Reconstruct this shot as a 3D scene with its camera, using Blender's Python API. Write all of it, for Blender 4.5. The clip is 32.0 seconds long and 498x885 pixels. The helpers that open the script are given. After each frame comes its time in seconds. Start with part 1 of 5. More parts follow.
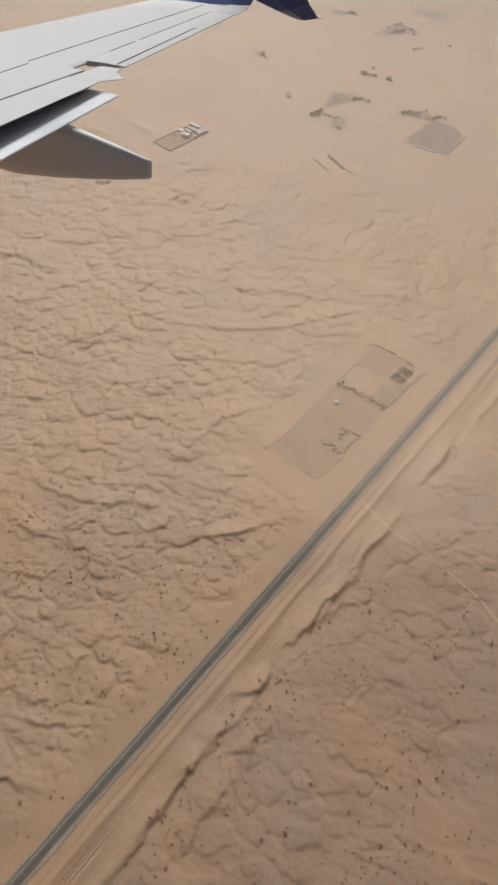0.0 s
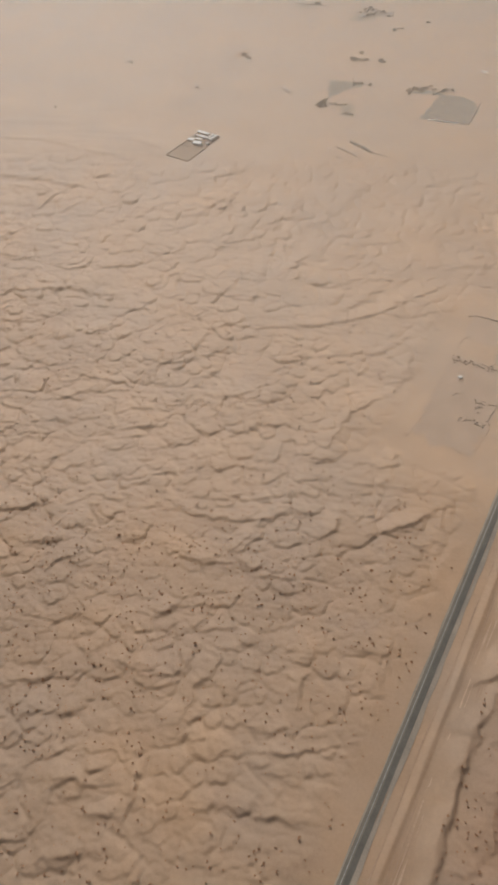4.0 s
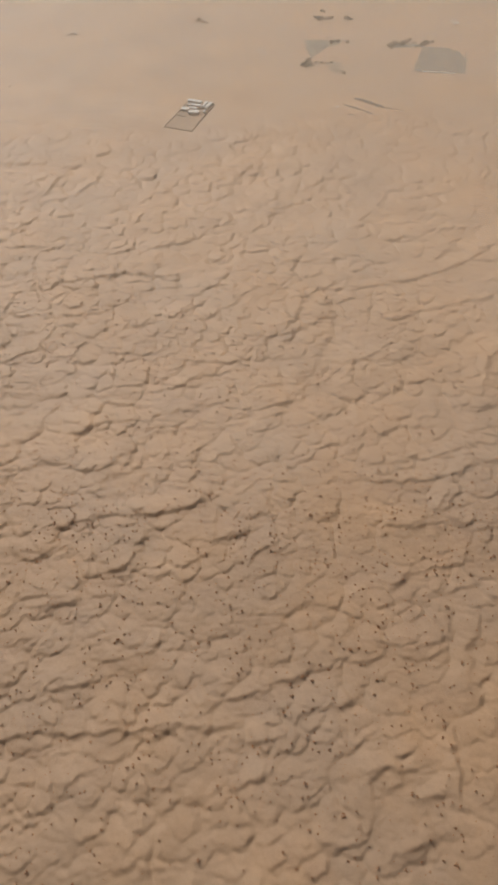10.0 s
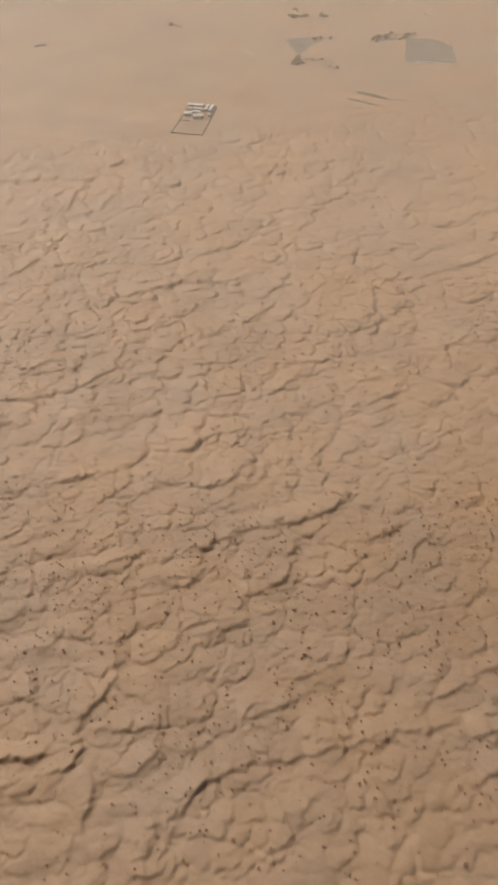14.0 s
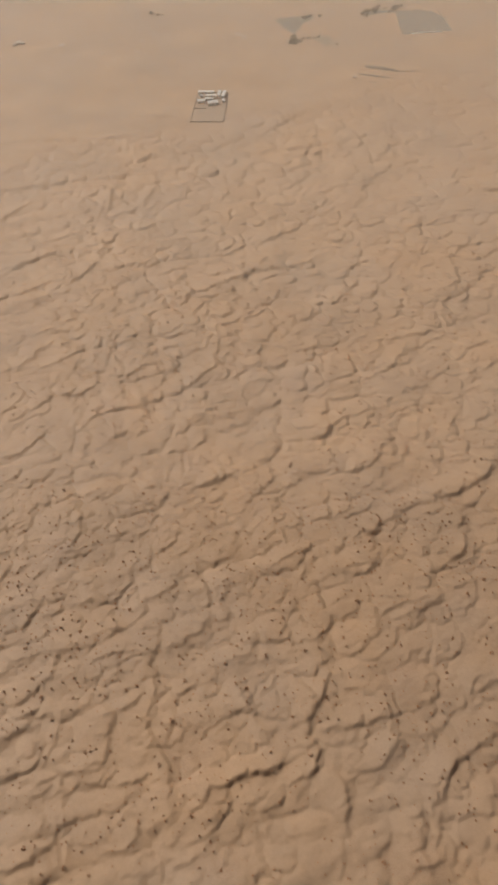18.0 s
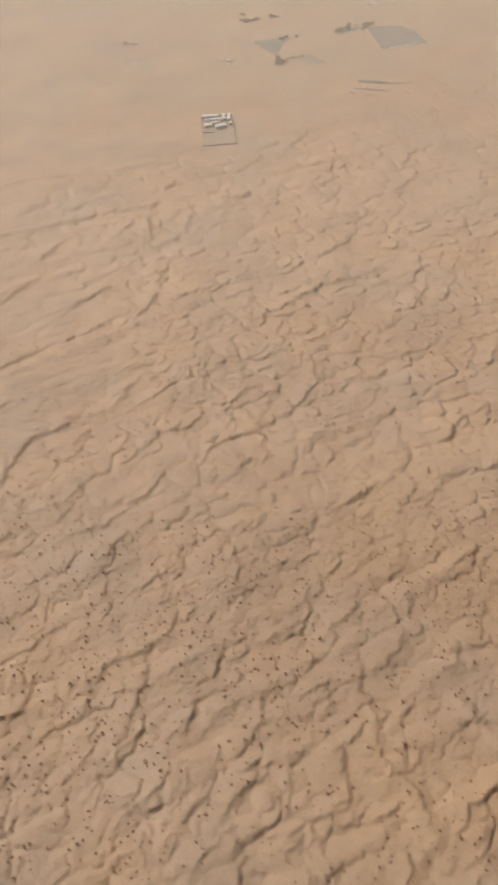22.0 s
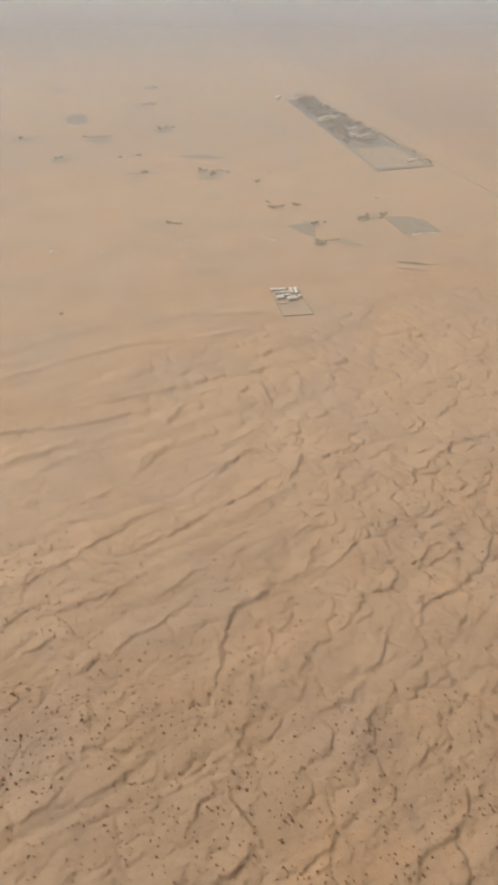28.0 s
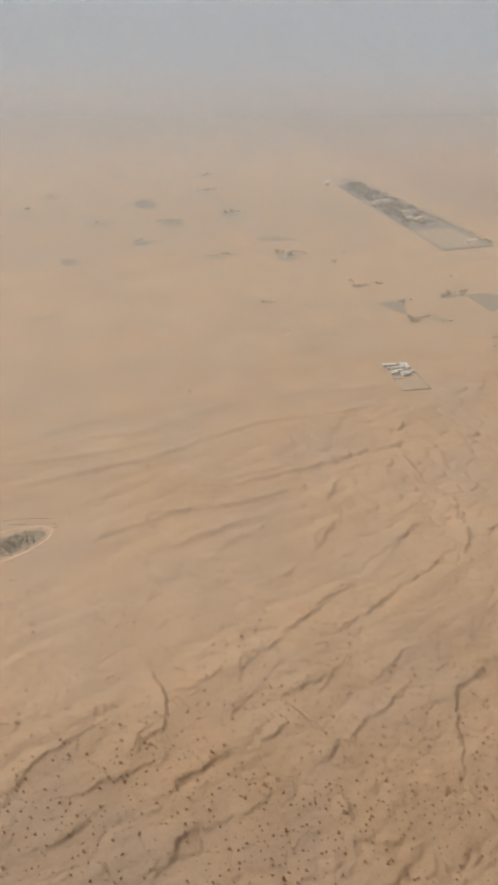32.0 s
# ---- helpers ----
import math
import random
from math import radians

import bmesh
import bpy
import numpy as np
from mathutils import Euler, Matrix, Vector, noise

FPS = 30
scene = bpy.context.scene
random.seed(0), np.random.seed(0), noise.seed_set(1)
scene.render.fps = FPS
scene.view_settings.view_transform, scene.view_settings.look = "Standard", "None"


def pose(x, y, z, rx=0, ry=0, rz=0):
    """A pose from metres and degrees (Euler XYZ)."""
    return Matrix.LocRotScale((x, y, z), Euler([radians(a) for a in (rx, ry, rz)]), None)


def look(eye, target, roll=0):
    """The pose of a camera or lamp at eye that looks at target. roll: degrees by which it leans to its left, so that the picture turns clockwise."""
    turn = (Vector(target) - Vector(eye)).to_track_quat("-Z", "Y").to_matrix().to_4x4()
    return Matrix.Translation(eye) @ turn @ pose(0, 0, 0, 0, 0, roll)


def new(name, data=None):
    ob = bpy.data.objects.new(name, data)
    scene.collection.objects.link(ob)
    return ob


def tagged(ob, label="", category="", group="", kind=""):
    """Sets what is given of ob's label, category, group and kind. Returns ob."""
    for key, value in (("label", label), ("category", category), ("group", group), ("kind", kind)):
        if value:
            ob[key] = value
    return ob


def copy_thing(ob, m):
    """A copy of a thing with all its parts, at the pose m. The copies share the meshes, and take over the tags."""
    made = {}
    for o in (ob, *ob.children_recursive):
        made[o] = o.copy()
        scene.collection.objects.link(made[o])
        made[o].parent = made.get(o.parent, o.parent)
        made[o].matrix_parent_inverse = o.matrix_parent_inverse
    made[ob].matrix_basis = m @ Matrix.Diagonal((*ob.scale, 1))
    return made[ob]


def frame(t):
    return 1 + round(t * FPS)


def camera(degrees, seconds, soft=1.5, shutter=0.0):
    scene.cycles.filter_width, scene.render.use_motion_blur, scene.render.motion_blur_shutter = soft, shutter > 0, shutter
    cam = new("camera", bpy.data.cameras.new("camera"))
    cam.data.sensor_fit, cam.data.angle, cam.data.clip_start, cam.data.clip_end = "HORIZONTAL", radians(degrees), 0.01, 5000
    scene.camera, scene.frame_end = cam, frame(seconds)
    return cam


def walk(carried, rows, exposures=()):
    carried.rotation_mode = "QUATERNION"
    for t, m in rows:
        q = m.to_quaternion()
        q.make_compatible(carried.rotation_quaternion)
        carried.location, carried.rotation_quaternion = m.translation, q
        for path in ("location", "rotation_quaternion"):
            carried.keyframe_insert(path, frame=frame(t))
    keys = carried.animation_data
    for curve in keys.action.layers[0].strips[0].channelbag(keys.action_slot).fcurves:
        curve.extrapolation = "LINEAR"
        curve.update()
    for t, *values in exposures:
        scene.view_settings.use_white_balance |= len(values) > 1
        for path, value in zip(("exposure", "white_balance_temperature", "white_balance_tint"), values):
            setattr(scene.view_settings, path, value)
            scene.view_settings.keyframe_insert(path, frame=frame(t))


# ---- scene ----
cam = camera(35.53, 32.0, soft=2.8)
PATH = [
    (0, (447.61, 78.07, 403.81), (410.37, 133.76, 329.57), -6.99),
    (0.5, (432.10, 70.92, 403.30), (394.75, 128.02, 330.20), -8.16),
    (1, (416.45, 64.00, 402.74), (379.19, 122.11, 330.39), -9.50),
    (1.5, (400.61, 57.44, 402.29), (364.02, 116.09, 330.04), -10.48),
    (2, (384.64, 51.28, 402.15), (348.97, 110.21, 329.66), -11.13),
    (2.5, (368.40, 45.46, 402.25), (333.93, 104.56, 329.31), -11.56),
    (3, (351.87, 40.01, 402.39), (318.70, 99.27, 328.98), -11.76),
    (3.5, (335.20, 34.64, 402.59), (303.32, 94.21, 328.86), -11.88),
    (5.5, (267.24, 15.88, 402.78), (241.71, 75.64, 326.78), -11.46),
    (6, (250.52, 12.22, 402.70), (226.30, 72.30, 326.51), -11.52),
    (6.5, (233.69, 8.99, 402.47), (210.84, 69.64, 326.31), -11.45),
    (7, (216.54, 6.16, 402.27), (195.14, 67.22, 326.02), -11.24),
    (7.5, (199.13, 3.41, 402.20), (179.16, 64.73, 325.78), -11.10),
    (8, (181.51, 1.23, 402.21), (163.15, 62.82, 325.59), -10.76),
    (8.5, (163.67, -0.50, 402.40), (147.15, 61.10, 325.38), -10.08),
    (9, (145.70, -1.93, 402.58), (131.02, 59.93, 325.39), -9.31),
    (9.5, (127.61, -3.04, 402.59), (114.77, 58.96, 325.18), -8.55),
    (10, (109.46, -3.64, 402.46), (98.50, 58.41, 324.80), -7.75),
    (10.5, (91.29, -3.85, 402.16), (82.11, 58.36, 324.41), -7.11),
    (11, (73.15, -3.76, 401.64), (65.60, 58.65, 323.87), -6.69),
    (11.5, (55.11, -3.30, 400.96), (49.17, 59.39, 323.28), -6.43),
    (12, (37.15, -2.56, 400.35), (32.73, 60.47, 322.84), -6.26),
    (12.5, (19.14, -1.48, 399.91), (16.29, 61.63, 322.39), -5.99),
    (13, (1.06, 0.13, 399.75), (-0.16, 63.25, 322.20), -5.68),
    (13.5, (-16.88, 2.13, 399.78), (-16.56, 65.03, 322.04), -5.44),
    (14, (-34.88, 4.48, 399.79), (-33.10, 67.15, 321.88), -5.36),
    (14.5, (-52.89, 7.29, 399.56), (-49.66, 69.99, 321.72), -5.32),
    (16.5, (-123.72, 21.23, 396.91), (-114.72, 82.74, 318.58), -4.45),
    (17, (-140.79, 25.36, 396.78), (-130.62, 86.36, 318.20), -4.46),
    (17.5, (-157.69, 29.69, 396.51), (-146.28, 90.32, 317.81), -4.61),
    (18, (-174.46, 34.43, 395.92), (-161.93, 94.45, 316.92), -4.69),
    (18.5, (-191.25, 39.90, 395.19), (-177.37, 99.78, 316.31), -4.70),
    (19, (-208.19, 45.89, 394.20), (-192.56, 105.61, 315.53), -4.50),
    (19.5, (-225.34, 52.22, 393.03), (-207.96, 111.15, 314.13), -4.14),
    (20, (-242.51, 59.00, 392.06), (-224.01, 117.03, 312.75), -4.34),
    (20.5, (-259.51, 66.23, 391.28), (-240.91, 122.80, 310.95), -5.31),
    (21, (-276.40, 73.99, 390.54), (-255.72, 131.90, 311.68), -5.06),
    (21.5, (-293.32, 81.88, 389.62), (-270.70, 139.65, 311.18), -4.45),
    (22, (-310.10, 89.95, 388.71), (-284.38, 147.84, 311.34), -2.41),
    (22.5, (-326.55, 98.38, 387.70), (-297.67, 155.90, 311.17), -0.01),
    (23, (-342.65, 106.96, 386.68), (-311.28, 164.21, 310.93), 1.59),
    (23.5, (-358.41, 115.90, 385.81), (-324.53, 172.84, 310.91), 3.17),
    (24, (-374.08, 125.10, 385.02), (-337.93, 181.96, 311.12), 4.31),
    (24.5, (-389.75, 134.49, 384.32), (-351.58, 191.68, 311.71), 4.96),
    (25, (-405.34, 144.17, 383.69), (-365.41, 202.15, 312.66), 5.08),
    (25.5, (-420.88, 154.02, 383.13), (-379.29, 213.04, 313.94), 4.97),
    (27.5, (-483.14, 195.88, 379.53), (-435.71, 256.60, 315.78), 5.76),
    (28, (-498.46, 206.54, 378.44), (-450.01, 267.83, 316.02), 5.73),
    (28.5, (-513.58, 217.20, 377.20), (-464.20, 279.05, 316.08), 5.64),
    (29, (-528.35, 227.91, 375.75), (-478.13, 290.15, 315.72), 5.70),
    (29.5, (-542.88, 238.60, 374.16), (-491.81, 301.14, 315.16), 5.77),
    (30, (-557.42, 249.34, 372.52), (-505.63, 312.19, 314.48), 5.84),
    (30.5, (-571.94, 260.19, 370.94), (-519.55, 323.38, 313.83), 5.81),
    (31, (-586.33, 271.16, 369.34), (-533.45, 334.86, 313.26), 5.59),
    (31.5, (-600.79, 282.15, 367.86), (-547.44, 346.18, 312.60), 5.65),
    (32, (-615.40, 293.05, 366.37), (-561.58, 357.39, 311.92), 5.66),
]
walk(cam, [(t, look(eye, target, roll)) for t, eye, target, roll in PATH],
     [(0, -0.31, 5670, 6.6), (2, -0.32, 5480, 6.1), (6, -0.32, 5660, 6.1), (9, -0.31, 5780, 6.1), (13, -0.25, 5870, 6.9), (19, -0.27, 5960, 7.3), (21, 0.02, 5580, 5.1), (23, 0.06, 5600, 4.1), (26, 0.05, 5690, 3.1), (32, -0.03, 5720, 2.9)])

# ---------------------------------------------------------------- sky, sun
SUN = Vector((-0.42, 0.62, 0.66)).normalized()
world = bpy.data.worlds.new("desert_sky")
scene.world = world
world.use_nodes = True
wt = world.node_tree
sky = wt.nodes.new("ShaderNodeTexSky")
sky.sky_type = "NISHITA"
sky.sun_disc = False
sky.sun_elevation = math.asin(SUN.z)
sky.sun_rotation = math.atan2(SUN.x, SUN.y)
sky.dust_density = 9.0
sky.air_density = 0.6
sky.ozone_density = 0.2
dusty = wt.nodes.new("ShaderNodeMix")
dusty.data_type, dusty.blend_type = "RGBA", "MULTIPLY"
dusty.inputs[0].default_value = 1.0
dusty.inputs[7].default_value = (1.0, 0.90, 0.76, 1.0)
wt.links.new(sky.outputs[0], dusty.inputs[6])
wt.links.new(dusty.outputs[2], wt.nodes["Background"].inputs[0])
wt.nodes["Background"].inputs[1].default_value = 0.083
sun_data = bpy.data.lights.new("sun", "SUN")
sun_data.energy = 2.5
sun_data.angle = radians(1.6)
sun_data.color = (1.0, 0.965, 0.915)
sun = new("sun", sun_data)
sun.matrix_world = look(SUN * 900, (0, 0, 0))


# ---------------------------------------------------------------- materials
def nodes_of(name):
    m = bpy.data.materials.new(name)
    m.use_nodes = True
    return m, m.node_tree, m.node_tree.nodes["Principled BSDF"]


def noise_node(t, scale, detail=4.0, rough=0.55, coords=None, stretch=None):
    n = t.nodes.new("ShaderNodeTexNoise")
    n.inputs["Scale"].default_value = scale
    n.inputs["Detail"].default_value = detail
    n.inputs["Roughness"].default_value = rough
    if coords is None:
        coords = t.nodes.new("ShaderNodeTexCoord").outputs["Object"]
    if stretch:
        mp = t.nodes.new("ShaderNodeMapping")
        mp.inputs["Scale"].default_value = stretch
        t.links.new(coords, mp.inputs[0])
        coords = mp.outputs[0]
    t.links.new(coords, n.inputs["Vector"])
    return n


def ramp(t, src, stops):
    r = t.nodes.new("ShaderNodeValToRGB")
    while len(r.color_ramp.elements) < len(stops):
        r.color_ramp.elements.new(0.5)
    for e, (p, c) in zip(r.color_ramp.elements, stops):
        e.position, e.color = p, (*c, 1.0)
    t.links.new(src, r.inputs[0])
    return r.outputs[0]


def mixed(t, a, b, fac, how="MIX"):
    m = t.nodes.new("ShaderNodeMix")
    m.data_type, m.blend_type = "RGBA", how
    for sock, v in ((m.inputs["Factor"], fac), (m.inputs["A"], a), (m.inputs["B"], b)):
        if hasattr(v, "is_linked"):
            t.links.new(v, sock)
        elif isinstance(v, tuple):
            sock.default_value = (*v, 1.0)
        else:
            sock.default_value = v
    return m.outputs["Result"]


def bumped(t, b, height, dist, strength=1.0):
    n = t.nodes.new("ShaderNodeBump")
    n.inputs["Distance"].default_value = dist
    n.inputs["Strength"].default_value = strength
    t.links.new(height, n.inputs["Height"])
    if b.inputs["Normal"].is_linked:
        t.links.new(b.inputs["Normal"].links[0].from_socket, n.inputs["Normal"])
    t.links.new(n.outputs[0], b.inputs["Normal"])


def surface(name, dark, light, scale, rough=0.9, bump=0.0, bump_scale=None, metal=0.0, fine=None, by_piece=0.0):
    """A worn surface: two tones at one scale, a finer grain over them, and relief."""
    m, t, b = nodes_of(name)
    big = noise_node(t, scale, 5.0)
    col = ramp(t, big.outputs["Fac"], ((0.3, dark), (0.7, light)))
    grain = noise_node(t, fine or scale * 9, 3.0, 0.7)
    tone = ramp(t, grain.outputs["Fac"], ((0.25, (0.8, 0.8, 0.8)), (0.75, (1.12, 1.12, 1.12))))
    col = mixed(t, col, tone, 0.8, "MULTIPLY")
    if by_piece:
        info = t.nodes.new("ShaderNodeObjectInfo")
        each = ramp(t, info.outputs["Random"], ((0.0, (1 - by_piece,) * 3), (1.0, (1 + by_piece * 0.5,) * 3)))
        col = mixed(t, col, each, 1.0, "MULTIPLY")
    t.links.new(col, b.inputs["Base Color"])
    b.inputs["Roughness"].default_value = rough
    b.inputs["Metallic"].default_value = metal
    if bump:
        bumped(t, b, noise_node(t, bump_scale or scale * 4, 5.0, 0.6).outputs["Fac"], bump)
    return m


def sand_material():
    m, t, b = nodes_of("desert_sand")
    far = noise_node(t, 0.012, 4.0)
    mid = noise_node(t, 0.035, 5.0, 0.6, stretch=(0.6, 1.0, 1.0))
    fine = noise_node(t, 0.5, 5.0, 0.7)
    grit = noise_node(t, 2.2, 3.0, 0.8)
    c1 = ramp(t, mid.outputs["Fac"], ((0.28, (0.343, 0.225, 0.133)), (0.5, (0.376, 0.247, 0.147)), (0.72, (0.409, 0.270, 0.162))))
    c2 = ramp(t, far.outputs["Fac"], ((0.34, (0.955, 0.99, 1.05)), (0.64, (1.04, 1.0, 0.93))))
    c3 = ramp(t, fine.outputs["Fac"], ((0.28, (0.93, 0.925, 0.925)), (0.70, (1.04, 1.04, 1.04))))
    c4 = ramp(t, grit.outputs["Fac"], ((0.25, (0.95, 0.95, 0.95)), (0.75, (1.03, 1.03, 1.03))))
    col = mixed(t, c1, c2, 1.0, "MULTIPLY")
    col = mixed(t, col, c3, 1.0, "MULTIPLY")
    col = mixed(t, col, c4, 1.0, "MULTIPLY")
    drift = noise_node(t, 0.021, 6.0, 0.62, stretch=(0.38, 1.0, 1.0))
    col = mixed(t, col, ramp(t, drift.outputs["Fac"], ((0.32, (0.945, 0.945, 0.95)), (0.68, (1.06, 1.055, 1.04)))), 1.0, "MULTIPLY")
    # Patches of fine mauve gravel lie between the dunes.
    stony = noise_node(t, 0.022, 7.0, 0.68)
    specks = noise_node(t, 1.1, 3.0, 0.7)
    where = ramp(t, stony.outputs["Fac"], ((0.54, (0, 0, 0)), (0.66, (0.30, 0.30, 0.30))))
    grains = ramp(t, specks.outputs["Fac"], ((0.40, (0.66, 0.63, 0.68)), (0.56, (0.92, 0.90, 0.94))))
    col = mixed(t, col, mixed(t, col, grains, 1.0, "MULTIPLY"), where)
    # East of the road the sand is covered with darker mauve gravel.
    pos_e, sep_e, rng_e, off_e, mul_e = (t.nodes.new("ShaderNode" + k) for k in ("NewGeometry", "SeparateXYZ", "MapRange", "Math", "Math"))
    mul_e.operation, mul_e.inputs[1].default_value = "MULTIPLY", -0.187
    rng_e.inputs["From Min"].default_value, rng_e.inputs["From Max"].default_value, rng_e.inputs["To Max"].default_value = 290.0, 318.0, 0.8
    t.links.new(pos_e.outputs["Position"], sep_e.inputs[0])
    t.links.new(sep_e.outputs["Y"], mul_e.inputs[0])
    t.links.new(sep_e.outputs["X"], off_e.inputs[0])
    t.links.new(mul_e.outputs[0], off_e.inputs[1])
    t.links.new(off_e.outputs[0], rng_e.inputs["Value"])
    col = mixed(t, col, mixed(t, col, (0.84, 0.83, 0.90), 1.0, "MULTIPLY"), rng_e.outputs[0])
    # Beyond the dunes, towards +y, the sand turns slightly paler and bluer.
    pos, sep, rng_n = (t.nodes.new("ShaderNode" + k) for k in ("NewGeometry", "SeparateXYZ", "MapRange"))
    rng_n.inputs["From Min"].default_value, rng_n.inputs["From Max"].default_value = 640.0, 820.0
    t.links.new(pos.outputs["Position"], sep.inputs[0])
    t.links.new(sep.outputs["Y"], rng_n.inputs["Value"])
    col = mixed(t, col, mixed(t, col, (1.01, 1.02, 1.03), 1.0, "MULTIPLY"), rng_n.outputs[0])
    t.links.new(col, b.inputs["Base Color"])
    b.inputs["Roughness"].default_value = 0.64
    b.inputs["Specular IOR Level"].default_value = 0.45
    b.inputs["Specular Tint"].default_value = (1.0, 0.94, 0.86, 1.0)
    bumped(t, b, noise_node(t, 0.22, 5.0, 0.62, stretch=(0.6, 1.0, 1.0)).outputs["Fac"], 1.2, 0.14)
    bumped(t, b, grit.outputs["Fac"], 0.10, 0.35)
    return m


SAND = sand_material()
ASPHALT = surface("road_asphalt", (0.150, 0.128, 0.096), (0.195, 0.166, 0.124), 0.12, 0.85, 0.02, 3.0, fine=2.5)
SHOULDER = surface("gravel_shoulder", (0.25, 0.208, 0.158), (0.34, 0.272, 0.198), 0.06, 0.95, 0.08, 2.0, fine=1.4)
PAINT = surface("worn_road_paint", (0.22, 0.20, 0.175), (0.36, 0.33, 0.285), 0.4, 0.8)
TRACK = surface("packed_track_sand", (0.40, 0.27, 0.17), (0.52, 0.36, 0.24), 0.05, 0.95, 0.10, 1.2, fine=1.0)
PLOT = surface("grey_plot_soil", (0.335, 0.234, 0.155), (0.400, 0.280, 0.188), 0.07, 0.95, 0.10, 1.0, fine=1.2)
WEEDY = surface("weedy_grey_soil", (0.270, 0.205, 0.138), (0.345, 0.258, 0.172), 0.12, 0.95, 0.1, 1.0)
STREAK = surface("graded_brown_sand", (0.33, 0.215, 0.135), (0.40, 0.265, 0.165), 0.06, 0.95, 0.08, 1.0)
FIELD = surface("grey_field_soil", (0.205, 0.168, 0.124), (0.265, 0.214, 0.156), 0.05, 0.95, 0.15, 0.8, fine=0.7)
BLOCK = surface("sand_block_wall", (0.34, 0.245, 0.165), (0.46, 0.34, 0.235), 0.4, 0.92, 0.03, by_piece=0.25)
PALE = surface("pale_wall_plaster", (0.55, 0.50, 0.42), (0.72, 0.67, 0.58), 0.3, 0.85)
WHITE = surface("white_cabin_sheet", (0.48, 0.45, 0.40), (0.66, 0.63, 0.57), 0.25, 0.55, 0.01, 2.0, by_piece=0.12)
DARKGAP = surface("dark_window_glass", (0.02, 0.022, 0.025), (0.04, 0.042, 0.045), 1.0, 0.2)
SCRUB = surface("desert_scrub", (0.335, 0.168, 0.078), (0.43, 0.225, 0.110), 0.5, 0.95, 0.05, 3.0)
THORN = surface("thorn_foliage", (0.29, 0.24, 0.16), (0.38, 0.315, 0.21), 0.3, 0.95, 0.05, 2.0)
GREEN = surface("farm_foliage", (0.062, 0.080, 0.060), (0.115, 0.135, 0.098), 0.15, 0.95, 0.1, 1.0)
WEED_LEAF = surface("grey_weed_leaf", (0.15, 0.145, 0.09), (0.23, 0.215, 0.135), 0.4, 0.95, 0.05, 2.0)
ROCK = surface("dark_rubble_stone", (0.27, 0.19, 0.128), (0.46, 0.335, 0.23), 0.7, 0.95, 0.05, 3.0, by_piece=0.3)


# ---------------------------------------------------------------- mesh helpers
def mesh_object(name, bm, material, parent=None, label="", smooth=False):
    me = bpy.data.meshes.new(name)
    bmesh.ops.recalc_face_normals(bm, faces=bm.faces[:])
    bm.to_mesh(me)
    bm.free()
    me.materials.append(material)
    if smooth:
        me.shade_smooth()
    ob = new(name, me)
    if parent is not None:
        ob.parent = parent
    if label:
        ob["label"] = label
    return ob


def part(name, bm, material, parent, label="", smooth=False):
    return mesh_object(name, bm, material, parent, label, smooth)


def thing(name, at, label, category, turn=0.0, group="", kind=""):
    ob = new(name)
    ob.matrix_basis = pose(*at, 0, 0, turn)
    ob.empty_display_size = 0.1
    return tagged(ob, label, category, group, kind)


def box(bm, x0, x1, y0, y1, z0, z1, bevel=0.0):
    got = bmesh.ops.create_cube(bm, size=1.0, matrix=Matrix.LocRotScale(
        ((x0 + x1) / 2, (y0 + y1) / 2, (z0 + z1) / 2), None, (x1 - x0, y1 - y0, z1 - z0)))
    if bevel:
        edges = {e for v in got["verts"] for e in v.link_edges}
        bmesh.ops.bevel(bm, geom=list(edges), offset=bevel, segments=1, affect="EDGES")
    return bm


def boxed(*a, **k):
    return box(bmesh.new(), *a, **k)


def raw_object(name, verts, faces, material, smooth=False):
    me = bpy.data.meshes.new(name)
    me.from_pydata(verts, [], faces)
    me.materials.append(material)
    if smooth:
        me.shade_smooth()
    me.update()
    return new(name, me)


# ---------------------------------------------------------------- terrain
def lattice(ix, iy, seed):
    """Two even random numbers for each cell of a grid."""
    ix, iy = np.atleast_1d(ix), np.atleast_1d(iy)
    h = (ix * 374761393 + iy * 668265263 + seed * 1274126177).astype(np.int64) & 0xFFFFFFFF
    h = ((h ^ (h >> 13)) * 1274126177) & 0xFFFFFFFF
    h = h ^ (h >> 16)
    g = ((h ^ (h >> 7)) * 1540483477) & 0xFFFFFFFF
    g = g ^ (g >> 15)
    return (h & 0xFFFF) / 65535.0, (g & 0xFFFF) / 65535.0


def wave(x, y, seed):
    """Gradient noise, about -0.7 to 0.7."""
    ix, iy = np.floor(x).astype(np.int64), np.floor(y).astype(np.int64)
    fx, fy = x - ix, y - iy
    u, v = fx * fx * fx * (fx * (fx * 6 - 15) + 10), fy * fy * fy * (fy * (fy * 6 - 15) + 10)
    out = 0.0
    for dx in (0, 1):
        for dy in (0, 1):
            a = lattice(ix + dx, iy + dy, seed)[0] * 2 * np.pi
            w = (u if dx else 1 - u) * (v if dy else 1 - v)
            out = out + w * (np.cos(a) * (fx - dx) + np.sin(a) * (fy - dy))
    return out


